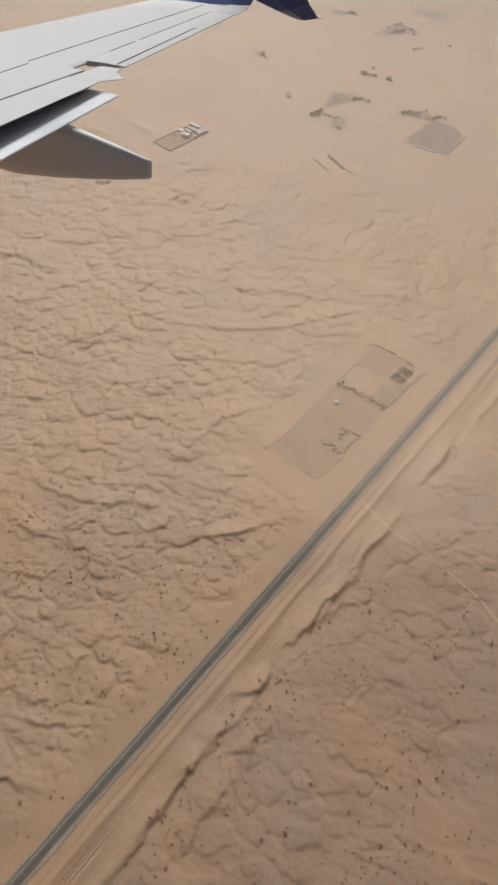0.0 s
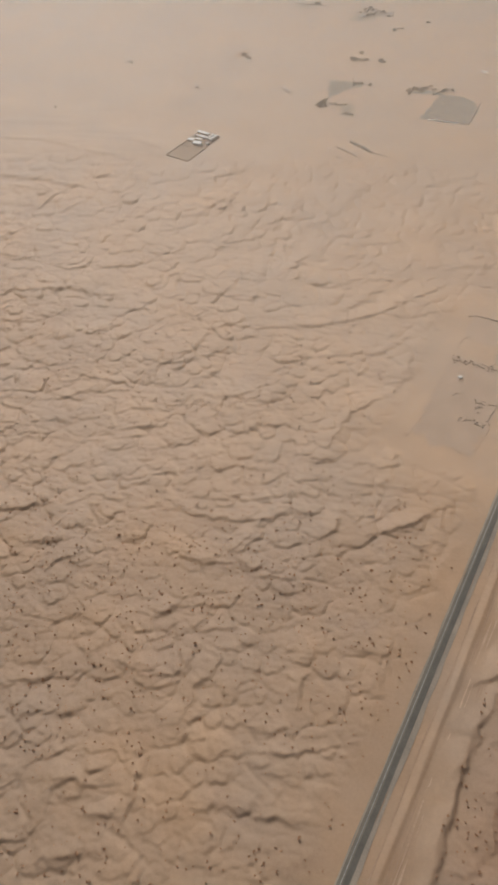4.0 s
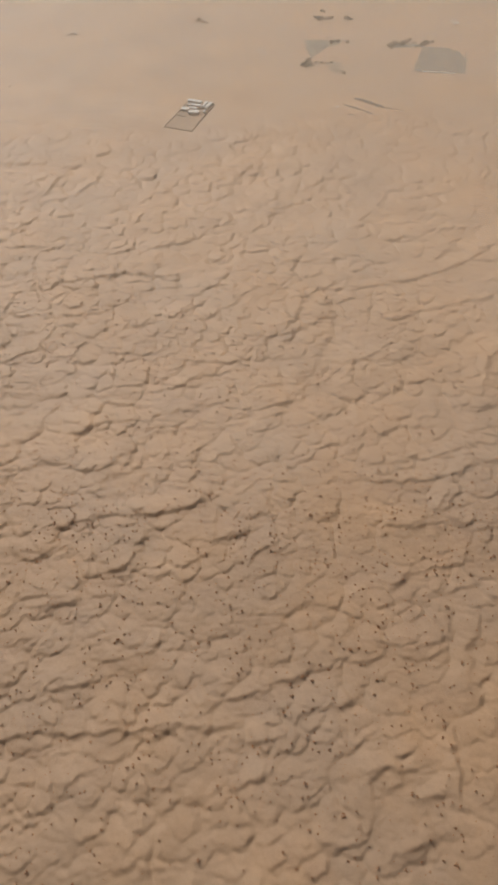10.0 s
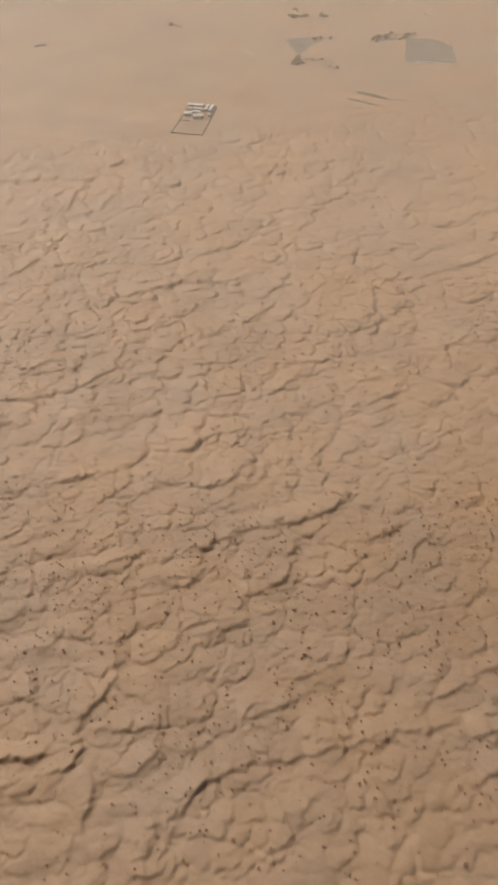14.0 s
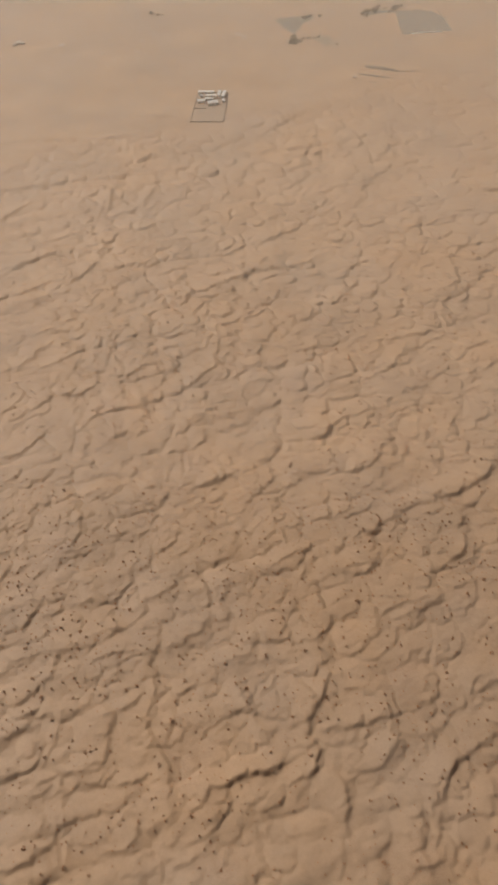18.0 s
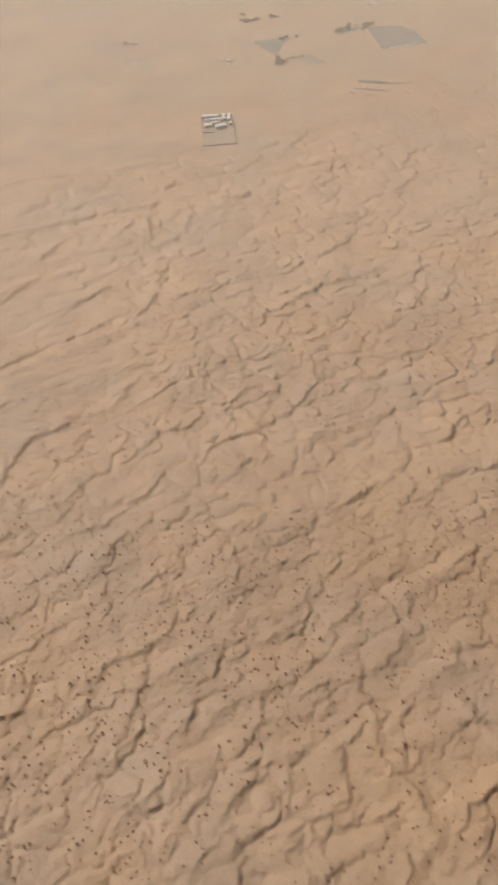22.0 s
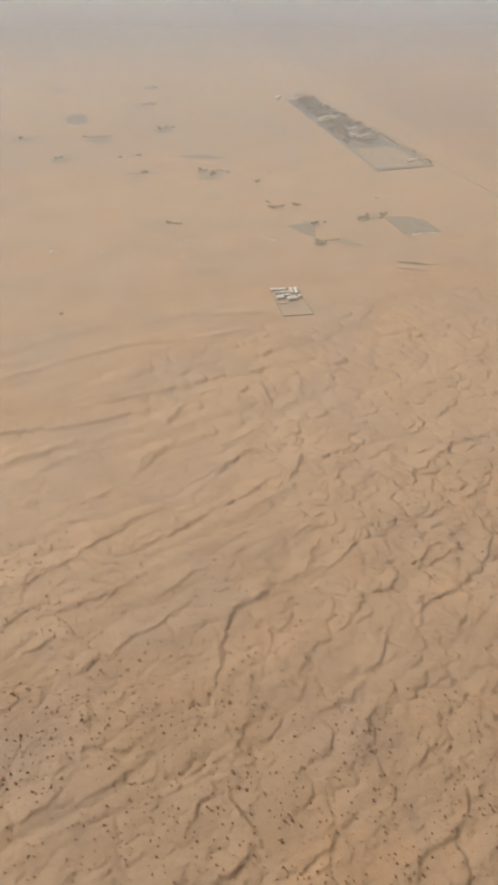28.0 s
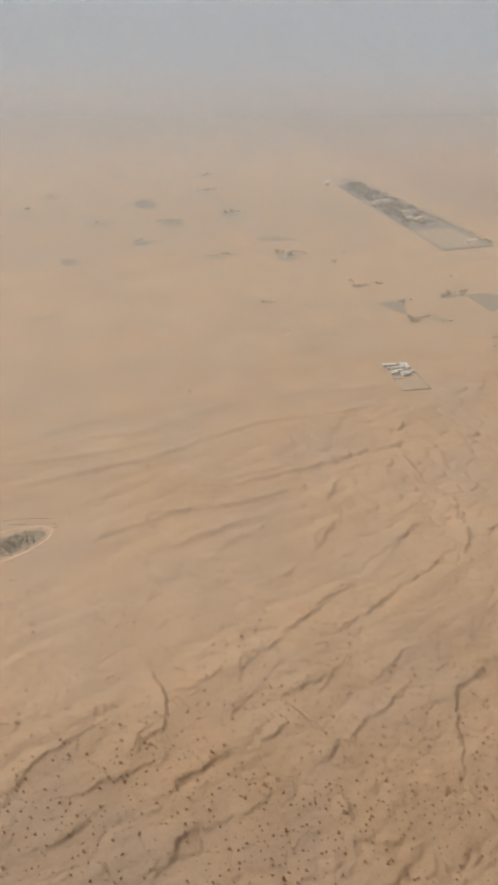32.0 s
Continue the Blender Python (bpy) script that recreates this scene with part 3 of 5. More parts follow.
def scarp_relief(x, y):
    shape, x, y = x.shape, x.ravel(), y.ravel()
    out = np.zeros(x.shape)
    jx, jy = x + 2.6 * wave(x / 9, y / 9, 71) + 1.0 * wave(x / 3.2, y / 3.2, 73), y + 2.6 * wave(x / 9, y / 9, 72) + 1.0 * wave(x / 3.2, y / 3.2, 74)
    for height, pts, lo, hi in SCARPS:
        idx = np.nonzero((x > lo[0]) & (x < hi[0]) & (y > lo[1]) & (y < hi[1]))[0]
        if not len(idx):
            continue
        px, py = jx[idx], jy[idx]
        far, side, along = np.full(len(idx), 1e9), np.zeros(len(idx)), np.zeros(len(idx))
        runs = np.hypot(*np.diff(pts, axis=0).T)
        gone, total = 0.0, runs.sum()
        for a, b, run in zip(pts, pts[1:], runs):
            d = (b - a) / run
            n = np.array([-d[1], d[0]])
            if n @ (SUN.x, SUN.y) < 0:
                n = -n
            u = np.clip((px - a[0]) * d[0] + (py - a[1]) * d[1], 0, run)
            q = np.hypot(px - a[0] - d[0] * u, py - a[1] - d[1] * u)
            near = q < far
            far = np.where(near, q, far)
            side = np.where(near, (px - a[0]) * n[0] + (py - a[1]) * n[1], side)
            along = np.where(near, (gone + u) / total, along)
            gone += run
        taper = 0.35 + 0.65 * np.sin(np.pi * np.clip(along, 0.03, 0.97)) ** 0.6
        lift = np.where(side > 0, np.exp(-(far / 8.0) ** 1.3), np.exp(-(far / 1.55) ** 2))
        out[idx] = np.maximum(out[idx], height * taper * lift)
    return out.reshape(shape)


def warped(x, y):
    """Places pushed about, so that the lobes come out uneven."""
    wx = x + 4.5 * wave(x / 23, y / 21, 3) + 2.6 * wave(x / 8, y / 7.5, 4) + 1.5 * wave(x / 3.3, y / 3.1, 5)
    wy = y + 4.5 * wave(x / 25, y / 22, 7) + 2.4 * wave(x / 8.5, y / 8, 8) + 1.4 * wave(x / 3.5, y / 3.2, 9)
    return wx, wy


def raw_terrain(x, y):
    x, y = np.asarray(x, float), np.asarray(y, float)
    wx, wy = warped(x, y)
    edge = 712 + 22 * wave(x / 110, y / 90, 11) + np.where(x < -120, (-120 - x) * 0.22, 0)
    dunes = (1 - step(-30.0, 60.0, y - edge)) * step(-110.0, 20.0, y) * step(-800.0, -710.0, x) * (1 - step(540.0, 680.0, x))
    ridges = 1.7 * np.abs(wave(wx / 130, wy / 17, 51)) * (1 - step(40.0, 190.0, y - edge)) * step(40.0, -120.0, x)
    amount = step(-0.34, 0.30, wave(x / 80, y / 66, 13))
    small = step(-0.40, 0.25, wave(x / 44, y / 36, 17))
    big, seam_big = pillows(wx / 27, wy / 23, 21)
    mid, seam_mid = pillows(wx / 12.5, wy / 10.5, 22, 0.13)
    low, seam_low = pillows((x + 0.5 * (wx - x)) / 6.0, (y + 0.5 * (wy - y)) / 4.8, 28, 0.25)
    calm = (0.92 + 0.24 * step(260.0, 440.0, y)) * (1 - 0.72 * step(220.0, 480.0, y) * step(-130.0, -330.0, x))
    east = step(40.0, 170.0, x)
    h = (0.35 + 0.65 * amount) * 1.42 * big + (0.30 + 0.70 * small) * (1.12 - 0.06 * step(-60.0, -200.0, x)) * mid + (0.35 + 0.65 * (1 - small)) * 0.34 * low
    cut = step(-0.10, 0.30, wave(x / 30, y / 26, 61))
    h = h - cut * 0.95 * np.exp(-((seam_big * 25) / 0.80) ** 2)
    cut = small * step(-0.18, 0.30, wave(x / 17, y / 15, 62))
    h = h - cut * 0.62 * np.exp(-((seam_mid * 11.5) / 0.7) ** 2)
    cut = step(-0.2, 0.25, wave(x / 21, y / 19, 63))
    h = h - cut * 0.20 * np.exp(-((seam_low * 5.4) / 0.7) ** 2)
    h = h * calm * (1 - 0.18 * east) * (1 - 0.36 * step(14.0, 44.0, x - road_x(y)))
    h = h + 0.22 * np.abs(wave(wx / 21, wy / 15, 23)) + 0.05 * wave(x / 3.4, y / 3.0, 24) + 1.3 * wave(x / 140, y / 120, 26)
    relief = scarp_relief(np.atleast_1d(x), np.atleast_1d(y)).reshape(x.shape)
    return (h * dunes + ridges) * pad_mask(x, y) + road_banks(x, y) + (0.98 - 0.06 * step(230.0, 420.0, y) * step(-230.0, -80.0, x)) * relief


def spread(*runs):
    """Grid lines: runs of (from, to, first step, last step)."""
    out = []
    for a, b, s0, s1 in runs:
        n = max(2, int(round(2 * (b - a) / (s0 + s1))))
        k = np.linspace(0, 1, n, endpoint=False)
        w = s0 + (s1 - s0) * k
        out.append(a + (b - a) * np.r_[0, np.cumsum(w)[:-1]] / w.sum())
    return np.concatenate([*out, [runs[-1][1]]])


GRID = []


def terrain(x, y):
    """The height of the finished ground at any place."""
    gx, gy, zz = GRID
    x, y = np.atleast_1d(np.asarray(x, float)), np.atleast_1d(np.asarray(y, float))
    u, v = np.interp(x, gx, np.arange(len(gx))), np.interp(y, gy, np.arange(len(gy)))
    i, j = np.minimum(u.astype(int), len(gx) - 2), np.minimum(v.astype(int), len(gy) - 2)
    a, b = u - i, v - j
    return (zz[j, i] * (1 - a) + zz[j, i + 1] * a) * (1 - b) + (zz[j + 1, i] * (1 - a) + zz[j + 1, i + 1] * a) * b


def build_ground():
    gx = spread((-6500, -760, 420, 30), (-760, -560, 6, 2.2), (-560, 440, 1.0, 1.0), (440, 640, 2.2, 6), (640, 6500, 30, 420))
    gy = spread((-6500, -120, 420, 30), (-120, 30, 6, 1.6), (30, 560, 0.95, 0.95), (560, 860, 1.1, 2.6), (860, 1500, 5, 12), (1500, 6500, 20, 300))
    xx, yy = np.meshgrid(gx, gy)
    zz = raw_terrain(xx, yy)
    GRID.extend((gx, gy, zz))
    # Blown sand fills every hollow from the sunny side, so that only the faces away from the sun stay steep.
    near = (np.abs(xx) < 720) & (yy > -100) & (yy < 820)
    filled = zz[near]
    for away in (0.8, 1.6, 2.6, 4.0, 6.0):
        filled = np.maximum(filled, terrain(xx[near] + 0.56 * away, yy[near] - 0.83 * away) - 0.15 * away)
    zz[near] = filled
    nx, ny = len(gx), len(gy)
    co = np.stack([xx, yy, zz], -1).reshape(-1, 3).astype(np.float32)
    a = (np.arange(ny - 1)[:, None] * nx + np.arange(nx - 1)[None]).ravel()
    quads = np.stack([a, a + 1, a + nx + 1, a + nx], -1).astype(np.int32)
    me = bpy.data.meshes.new("ground")
    me.vertices.add(len(co))
    me.vertices.foreach_set("co", co.ravel())
    me.loops.add(quads.size)
    me.loops.foreach_set("vertex_index", quads.ravel())
    me.polygons.add(len(quads))
    me.polygons.foreach_set("loop_start", np.arange(0, quads.size, 4, dtype=np.int32))
    me.update(calc_edges=True)
    me.shade_smooth()
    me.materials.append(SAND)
    ob = new("ground", me)
    return tagged(ob, "pale tan desert sand with low wind-cut dune scarps", "desert", kind="structure")


build_ground()


# ---------------------------------------------------------------- sheets that stand in for haze
# Haze is imitated by upright see-through sheets whose tint fades in with height.
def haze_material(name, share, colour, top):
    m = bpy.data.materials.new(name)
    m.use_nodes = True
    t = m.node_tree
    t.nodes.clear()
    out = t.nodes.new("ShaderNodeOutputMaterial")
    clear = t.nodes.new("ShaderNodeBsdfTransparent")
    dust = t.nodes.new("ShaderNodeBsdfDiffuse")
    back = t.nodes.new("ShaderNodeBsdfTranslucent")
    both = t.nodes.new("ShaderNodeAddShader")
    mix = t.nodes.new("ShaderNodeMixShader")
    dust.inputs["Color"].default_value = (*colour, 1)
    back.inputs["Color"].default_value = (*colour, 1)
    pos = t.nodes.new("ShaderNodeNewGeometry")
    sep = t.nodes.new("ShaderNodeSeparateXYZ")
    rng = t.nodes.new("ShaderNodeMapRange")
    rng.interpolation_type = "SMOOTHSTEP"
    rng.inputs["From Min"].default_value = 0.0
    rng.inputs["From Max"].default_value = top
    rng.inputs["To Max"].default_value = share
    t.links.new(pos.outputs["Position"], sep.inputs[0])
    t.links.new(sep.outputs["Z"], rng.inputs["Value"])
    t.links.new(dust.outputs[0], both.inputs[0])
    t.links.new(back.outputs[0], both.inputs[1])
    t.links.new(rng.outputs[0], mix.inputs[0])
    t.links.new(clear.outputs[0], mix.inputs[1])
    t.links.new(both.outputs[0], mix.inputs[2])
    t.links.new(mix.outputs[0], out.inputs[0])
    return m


def haze_sheet(name, places, height, material, label):
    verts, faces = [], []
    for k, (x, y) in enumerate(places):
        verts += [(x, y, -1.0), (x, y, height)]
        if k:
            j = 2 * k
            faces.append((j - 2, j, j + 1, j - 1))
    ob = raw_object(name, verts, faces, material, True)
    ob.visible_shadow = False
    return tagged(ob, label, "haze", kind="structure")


# Haze put into the sheets' colours: tan near by, blue-grey farther off.
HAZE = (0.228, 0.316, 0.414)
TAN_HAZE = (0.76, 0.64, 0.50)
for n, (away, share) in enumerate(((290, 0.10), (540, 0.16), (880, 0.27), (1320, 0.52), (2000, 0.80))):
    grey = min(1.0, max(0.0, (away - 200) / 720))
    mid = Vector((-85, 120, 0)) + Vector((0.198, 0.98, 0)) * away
    haze_sheet("backdrop_haze_%d" % (n + 1), [(mid.x + k * 0.98 * 500, mid.y - k * 0.198 * 500) for k in range(-8, 9)], 420,
             haze_material("haze_sheet_tint", share, Vector(TAN_HAZE).lerp(Vector(HAZE), grey), min(230.0, 70 + away * 0.24) if away < 1000 else 260.0 - 0.06 * away), "upright translucent sheet that stands in for far haze")
# The nearest sheet stands in a shallow bow and lightens the dunes like haze.
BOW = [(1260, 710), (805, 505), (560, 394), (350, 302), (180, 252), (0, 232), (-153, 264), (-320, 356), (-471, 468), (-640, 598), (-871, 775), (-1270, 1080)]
haze_sheet("backdrop_haze_6", BOW, 420, haze_material("haze_sheet_tint", 0.10, Vector(TAN_HAZE), 110.0), "translucent tan sheet that stands in for haze over the dunes")
# An added opaque backdrop, coloured as haze, closes off the horizon.
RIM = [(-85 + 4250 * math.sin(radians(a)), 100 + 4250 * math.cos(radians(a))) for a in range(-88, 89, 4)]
haze_sheet("backdrop_horizon", RIM, 1500, haze_material("horizon_haze_paint", 1.0, HAZE, 1.0),
         "opaque grey backdrop sheet coloured as haze before the horizon")


# ---------------------------------------------------------------- road and tracks
def ribbon(lo, hi, y0, y1, z, thick, stride=12.0, wander=0.0, seed=0):
    """A strip beside the road's centre line, from offset lo to hi, as a slab."""
    bm = bmesh.new()
    last = None
    n = int((y1 - y0) / stride)
    for k in range(n + 1):
        y = y0 + (y1 - y0) * k / n
        c = float(road_x(y))
        w0 = wander * noise.noise((seed, y / 17.0, 0.3))
        w1 = wander * noise.noise((seed + 9, y / 15.0, 0.7))
        row = [bm.verts.new(v) for v in ((c + lo + w0, y, z), (c + hi + w1, y, z), (c + hi + w1, y, z - thick), (c + lo + w0, y, z - thick))]
        if last:
            for i in range(4):
                bm.faces.new((last[i], row[i], row[(i + 1) % 4], last[(i + 1) % 4]))
        last = row
    return bm


DUSTY_ROAD = surface("dusty_road_surface", (0.23, 0.178, 0.128), (0.30, 0.232, 0.166), 0.08, 0.9, 0.03, 2.0)
road = thing("road", (0, 0, 0), "straight grey asphalt desert road with worn pale paint", "road", kind="structure")
part("asphalt", ribbon(-2.8, 2.8, -700, 700, 0.32, 0.4), ASPHALT, road)
part("edge_line", ribbon(-1.3, -0.95, -700, 700, 0.335, 0.02, wander=0.15, seed=4), PAINT, road, "worn pale painted line")
part("wheel_lane", ribbon(-0.2, 2.4, -700, 700, 0.328, 0.02, wander=0.3, seed=2),
     surface("road_dark_lane", (0.098, 0.085, 0.063), (0.128, 0.110, 0.082), 0.1, 0.8, fine=1.0), road, "darker oil-stained wheel lane")
part("shoulder", ribbon(2.8, 5.2, -700, 700, 0.22, 0.3, 4.0, 0.8, 7), SHOULDER, road, "grey gravel shoulder")
part("shoulder", ribbon(-3.8, -2.8, -700, 700, 0.22, 0.3, 4.0, 0.7, 8), SHOULDER, road, "grey gravel shoulder")
part("far_lane", ribbon(-1.6, 1.6, 700, 2400, 0.2, 0.3, 12.0, 1.0, 5), DUSTY_ROAD, road, "dusty unpaved continuation")
dirt_track = thing("dirt_track", (0, 0, 0), "pale dirt track with two wheel ruts beside the road", "track", kind="structure")
for lo, hi in ((20.2, 20.9), (22.3, 23.0)):
    part("rut", ribbon(lo, hi, -300, 560, 0.30, 0.3, 3.0, 0.9, lo), TRACK, dirt_track)
for lo, wide, y0, y1 in ((9.6, 0.5, -200, 420), (11.4, 0.35, -100, 560), (12.6, 0.5, 60, 330), (16.4, 0.45, -200, 560), (17.6, 0.3, 90, 400), (18.8, 0.5, -100, 300), (24.6, 0.5, 60, 420),
                         (26.0, 0.35, -200, 260), (27.4, 0.4, 150, 500), (28.6, 0.5, 40, 240)):
    part("rut", ribbon(lo, lo + wide, y0, y1, 0.24, 0.3, 4.0, 0.8, lo * 3), STREAK, dirt_track, "brown scraped rut")


def trail(points, width, z, material, name, label):
    """A narrow trail laid on the ground through the given places."""
    bm = bmesh.new()
    pts = [Vector(p).to_3d() for p in points]
    dense = [a.lerp(b, k / 10) for a, b in zip(pts, pts[1:]) for k in range(10)] + [pts[-1]]
    last = None
    for k, p in enumerate(dense):
        d = (dense[min(k + 1, len(dense) - 1)] - dense[max(k - 1, 0)]).normalized()
        s = Vector((-d.y, d.x, 0)) * width / 2 * (1 + 0.5 * noise.noise((k * 0.4, width, 1.0)))
        row = []
        for q in (p + s, p - s):
            h = float(terrain(q.x, q.y).ravel()[0]) + z
            row += [bm.verts.new((q.x, q.y, h)), bm.verts.new((q.x, q.y, h - 0.3))]
        row = [row[0], row[2], row[3], row[1]]
        if last:
            for i in range(4):
                bm.faces.new((last[i], row[i], row[(i + 1) % 4], last[(i + 1) % 4]))
        last = row
    return tagged(mesh_object(name, bm, material), label, "track", kind="structure")


trail(((337, 366), (361, 353), (389, 345), (426, 329), (455, 309)), 1.6, 0.12, TRACK, "footpath_1", "faint pale footpath worn across the dunes")
trail(((-293, 1096), (-235, 1072), (-170, 1056), (-106, 1031), (-15, 992)), 1.3, 0.08, STREAK, "footpath_2", "faint brown wheel track over the plain")


# ---------------------------------------------------------------- patches of other soil
def patch(name, outline, material, label, category, z=0.08, rough=1.5, hollow=0.0):
    """A patch of soil with an uneven outline, a low slab on the ground."""
    pts = [Vector(p).to_3d() for p in outline]
    ring = []
    for a, b in zip(pts, pts[1:] + pts[:1]):
        n = max(2, int((b - a).length / 3.0))
        side = Vector((-(b - a).y, (b - a).x, 0)).normalized()
        for k in range(n):
            p = a.lerp(b, k / n)
            ring.append(p + side * rough * (noise.noise(p * 0.11) + 0.6 * noise.noise(p * 0.37)))
    bm = bmesh.new()
    top = [bm.verts.new((p.x, p.y, z)) for p in ring]
    low = [bm.verts.new((p.x, p.y, z - 0.25)) for p in ring]
    bm.faces.new(top)
    for i in range(len(top)):
        j = (i + 1) % len(top)
        bm.faces.new((top[i], low[i], low[j], top[j]))
    bmesh.ops.triangulate(bm, faces=[f for f in bm.faces if len(f.verts) > 4])
    return tagged(mesh_object(name, bm, material), label, category, kind="structure")


FARM = surface("farm_soil", (0.150, 0.145, 0.120), (0.205, 0.195, 0.160), 0.05, 0.95, 0.15, 0.8, fine=0.7)
patch("plot_1", ((276, 460), (298, 457), (319, 452), (316, 425), (309, 398), (302, 370), (290, 374), (276, 376), (262, 386), (270, 425)), PLOT, "bare grey-brown soil of an abandoned plot", "soil", 0.10, 4.5)
patch("plot_2", ((284, 511), (318, 503), (321, 486), (303, 478), (282, 484)), PLOT, "bare grey soil of an abandoned plot", "soil", 0.10, 1.5)
patch("plot_3", ((306, 470), (324, 480), (330, 492), (318, 452), (309, 455)), WEEDY, "grey-green weedy soil inside a ruined yard", "soil", 0.12, 1.5)
patch("field_1", ((204, 869), (228, 862), (241, 852), (248, 834), (242, 803), (190, 814)), FIELD, "flat grey fallow field inside a low wall", "field", 0.10, 1.2)
patch("field_2", ((74, 899), (118, 893), (112, 884), (100, 878), (84, 854), (80, 868)), FIELD, "grey fallow field on the desert plain", "field", 0.10, 2.0)
patch("field_3", ((100, 846), (116, 842), (122, 815), (104, 822)), WEEDY, "faded grey fallow field on the desert plain", "field", 0.10, 2.0)
patch("farm_soil", ((400, 1335), (455, 1325), (408, 983), (311, 999)), FARM, "grey farm soil", "field", 0.10, 1.5)
patch("farm_soil", ((337, 1088), (409, 1072), (402, 990), (318, 1006)), WEEDY, "pale bare corner of farm soil", "field", 0.14, 1.5)

patch("scrub_ground", ((168, 879), (188, 877), (206, 871), (204, 865), (186, 868), (169, 871)), FIELD, "grey-green scrubby strip beside a fallow field", "soil", 0.11, 2.0)
patch("scrub_ground", ((73, 847), (84, 844), (83, 836), (72, 838)), FARM, "small dark square of planted ground on the plain", "soil", 0.11, 1.0)
DRY = surface("dry_scrub_soil", (0.255, 0.19, 0.128), (0.32, 0.24, 0.16), 0.06, 0.95, 0.15, 0.8)
for outline, soil in (
        (((70, 1504), (59, 1494), (47, 1493), (39, 1501), (40, 1514), (51, 1524), (63, 1525), (71, 1517)), DRY),
        (((218, 1465), (206, 1452), (193, 1450), (188, 1459), (193, 1473), (205, 1486), (218, 1488), (223, 1480)), DRY),
        (((158, 1372), (148, 1363), (137, 1363), (130, 1370), (133, 1381), (143, 1390), (155, 1391), (161, 1383)), DRY),
        (((-92, 1438), (-100, 1428), (-110, 1426), (-116, 1433), (-114, 1446), (-106, 1457), (-96, 1458), (-90, 1451)), DRY),
        (((31, 1350), (17, 1336), (1, 1334), (-6, 1345), (-2, 1363), (12, 1378), (27, 1380), (35, 1369)), FIELD),
        (((125, 1261), (116, 1254), (105, 1254), (98, 1261), (100, 1271), (110, 1278), (121, 1278), (128, 1271)), FIELD),
        (((-81, 1292), (-90, 1286), (-103, 1287), (-113, 1295), (-113, 1305), (-105, 1311), (-92, 1310), (-82, 1302)), DRY),
        (((21, 1253), (8, 1243), (-7, 1243), (-16, 1253), (-13, 1267), (-1, 1278), (15, 1279), (24, 1268)), DRY),
        (((-69, 1199), (-76, 1193), (-87, 1194), (-94, 1201), (-94, 1209), (-87, 1215), (-76, 1214), (-68, 1207)), FIELD),
        (((-189, 1172), (-197, 1165), (-207, 1165), (-213, 1172), (-212, 1183), (-205, 1190), (-195, 1190), (-189, 1183)), DRY),
        (((-5, 1108), (-10, 1106), (-19, 1108), (-26, 1113), (-27, 1118), (-21, 1121), (-12, 1119), (-5, 1114)), DRY),
        (((-52, 964), (-58, 959), (-65, 959), (-69, 964), (-67, 971), (-60, 976), (-53, 976), (-50, 971)), STREAK),
        (((457, 1347), (443, 1337), (430, 1336), (425, 1344), (431, 1356), (444, 1365), (457, 1367), (463, 1359)), FIELD),
        (((91, 1068), (79, 1060), (64, 1061), (56, 1070), (59, 1082), (72, 1090), (86, 1090), (95, 1080)), DRY),
        (((137, 1129), (124, 1127), (100, 1134), (80, 1146), (75, 1155), (88, 1157), (112, 1150), (132, 1138)), DRY)):
    patch("scrub_ground", outline, soil, "faded grey scrubby ground far out on the plain", "soil", 0.10, 6.0)


# ---------------------------------------------------------------- ruined walls
STONES = []
for k in range(8):
    bm = bmesh.new()
    bmesh.ops.create_icosphere(bm, subdivisions=1, radius=0.5)
    for v in bm.verts:
        v.co *= 0.75 + 0.5 * random.random()
        v.co.z = max(v.co.z * 0.75, -0.25)
    STONES.append(mesh_object("stone", bm, ROCK).data)
    bpy.data.objects.remove(bpy.data.objects["stone"])


def stone(parent, x, y, z, size):
    ob = new("stone", random.choice(STONES))
    ob.parent = parent
    ob.matrix_basis = Matrix.LocRotScale((x, y, z), Euler((0, 0, random.uniform(0, 6.28))), (size, size * random.uniform(0.7, 1.1), size * random.uniform(0.6, 1.0)))
    return ob


def ruined_wall(a, b, height, gaps, label, thick=0.9, loose=1.0, lump=1.0):
    """A crumbled block wall: short leaning runs of masonry with heaps of stones between and beside them."""
    a, b = Vector(a).to_3d(), Vector(b).to_3d()
    run = (b - a).length
    turn = math.degrees(math.atan2((b - a).y, (b - a).x))
    wall = thing("ruined_wall", (a.x, a.y, 0), label, "ruined wall", turn, group="ruined walls")
    at = 0.0
    while at < run:
        size = min(random.uniform(1.6, 4.2), run - at)
        if size > 0.6 and random.random() > gaps:
            bm = bmesh.new()
            tall = height * random.uniform(0.28, 0.68)
            box(bm, at, at + size * 0.92, -thick / 2, thick / 2, -0.2, tall)
            for v in bm.verts:
                if v.co.z > 0:
                    v.co.z *= random.uniform(0.6, 1.1)
                v.co.y += random.uniform(-0.25, 0.25)
            part("wall_run", bm, BLOCK, wall)
        for _ in range(int(size * loose * 1.4)):
            s = random.uniform(0.55, 1.35) * lump
            stone(wall, at + random.uniform(0, size), random.gauss(0, 0.9 * lump), s * 0.2 + 0.05, s)
        at += size
    return wall


ruined_wall((283, 512), (305, 506), 1.7, 0.15, "crumbled sand-coloured block wall of a ruined yard", loose=0.6, lump=1.6)
ruined_wall((307, 505), (323, 499), 1.1, 0.6, "mostly fallen block wall of a ruined yard", loose=0.8, lump=1.5)
ruined_wall((276, 460), (319, 452), 1.8, 0.25, "thick rubble wall between two ruined yards", 2.0, 1.3, 2.0)
ruined_wall((276, 460), (281, 482), 0.9, 0.1, "low earth-covered wall of a ruined yard", 0.8, 0.1)
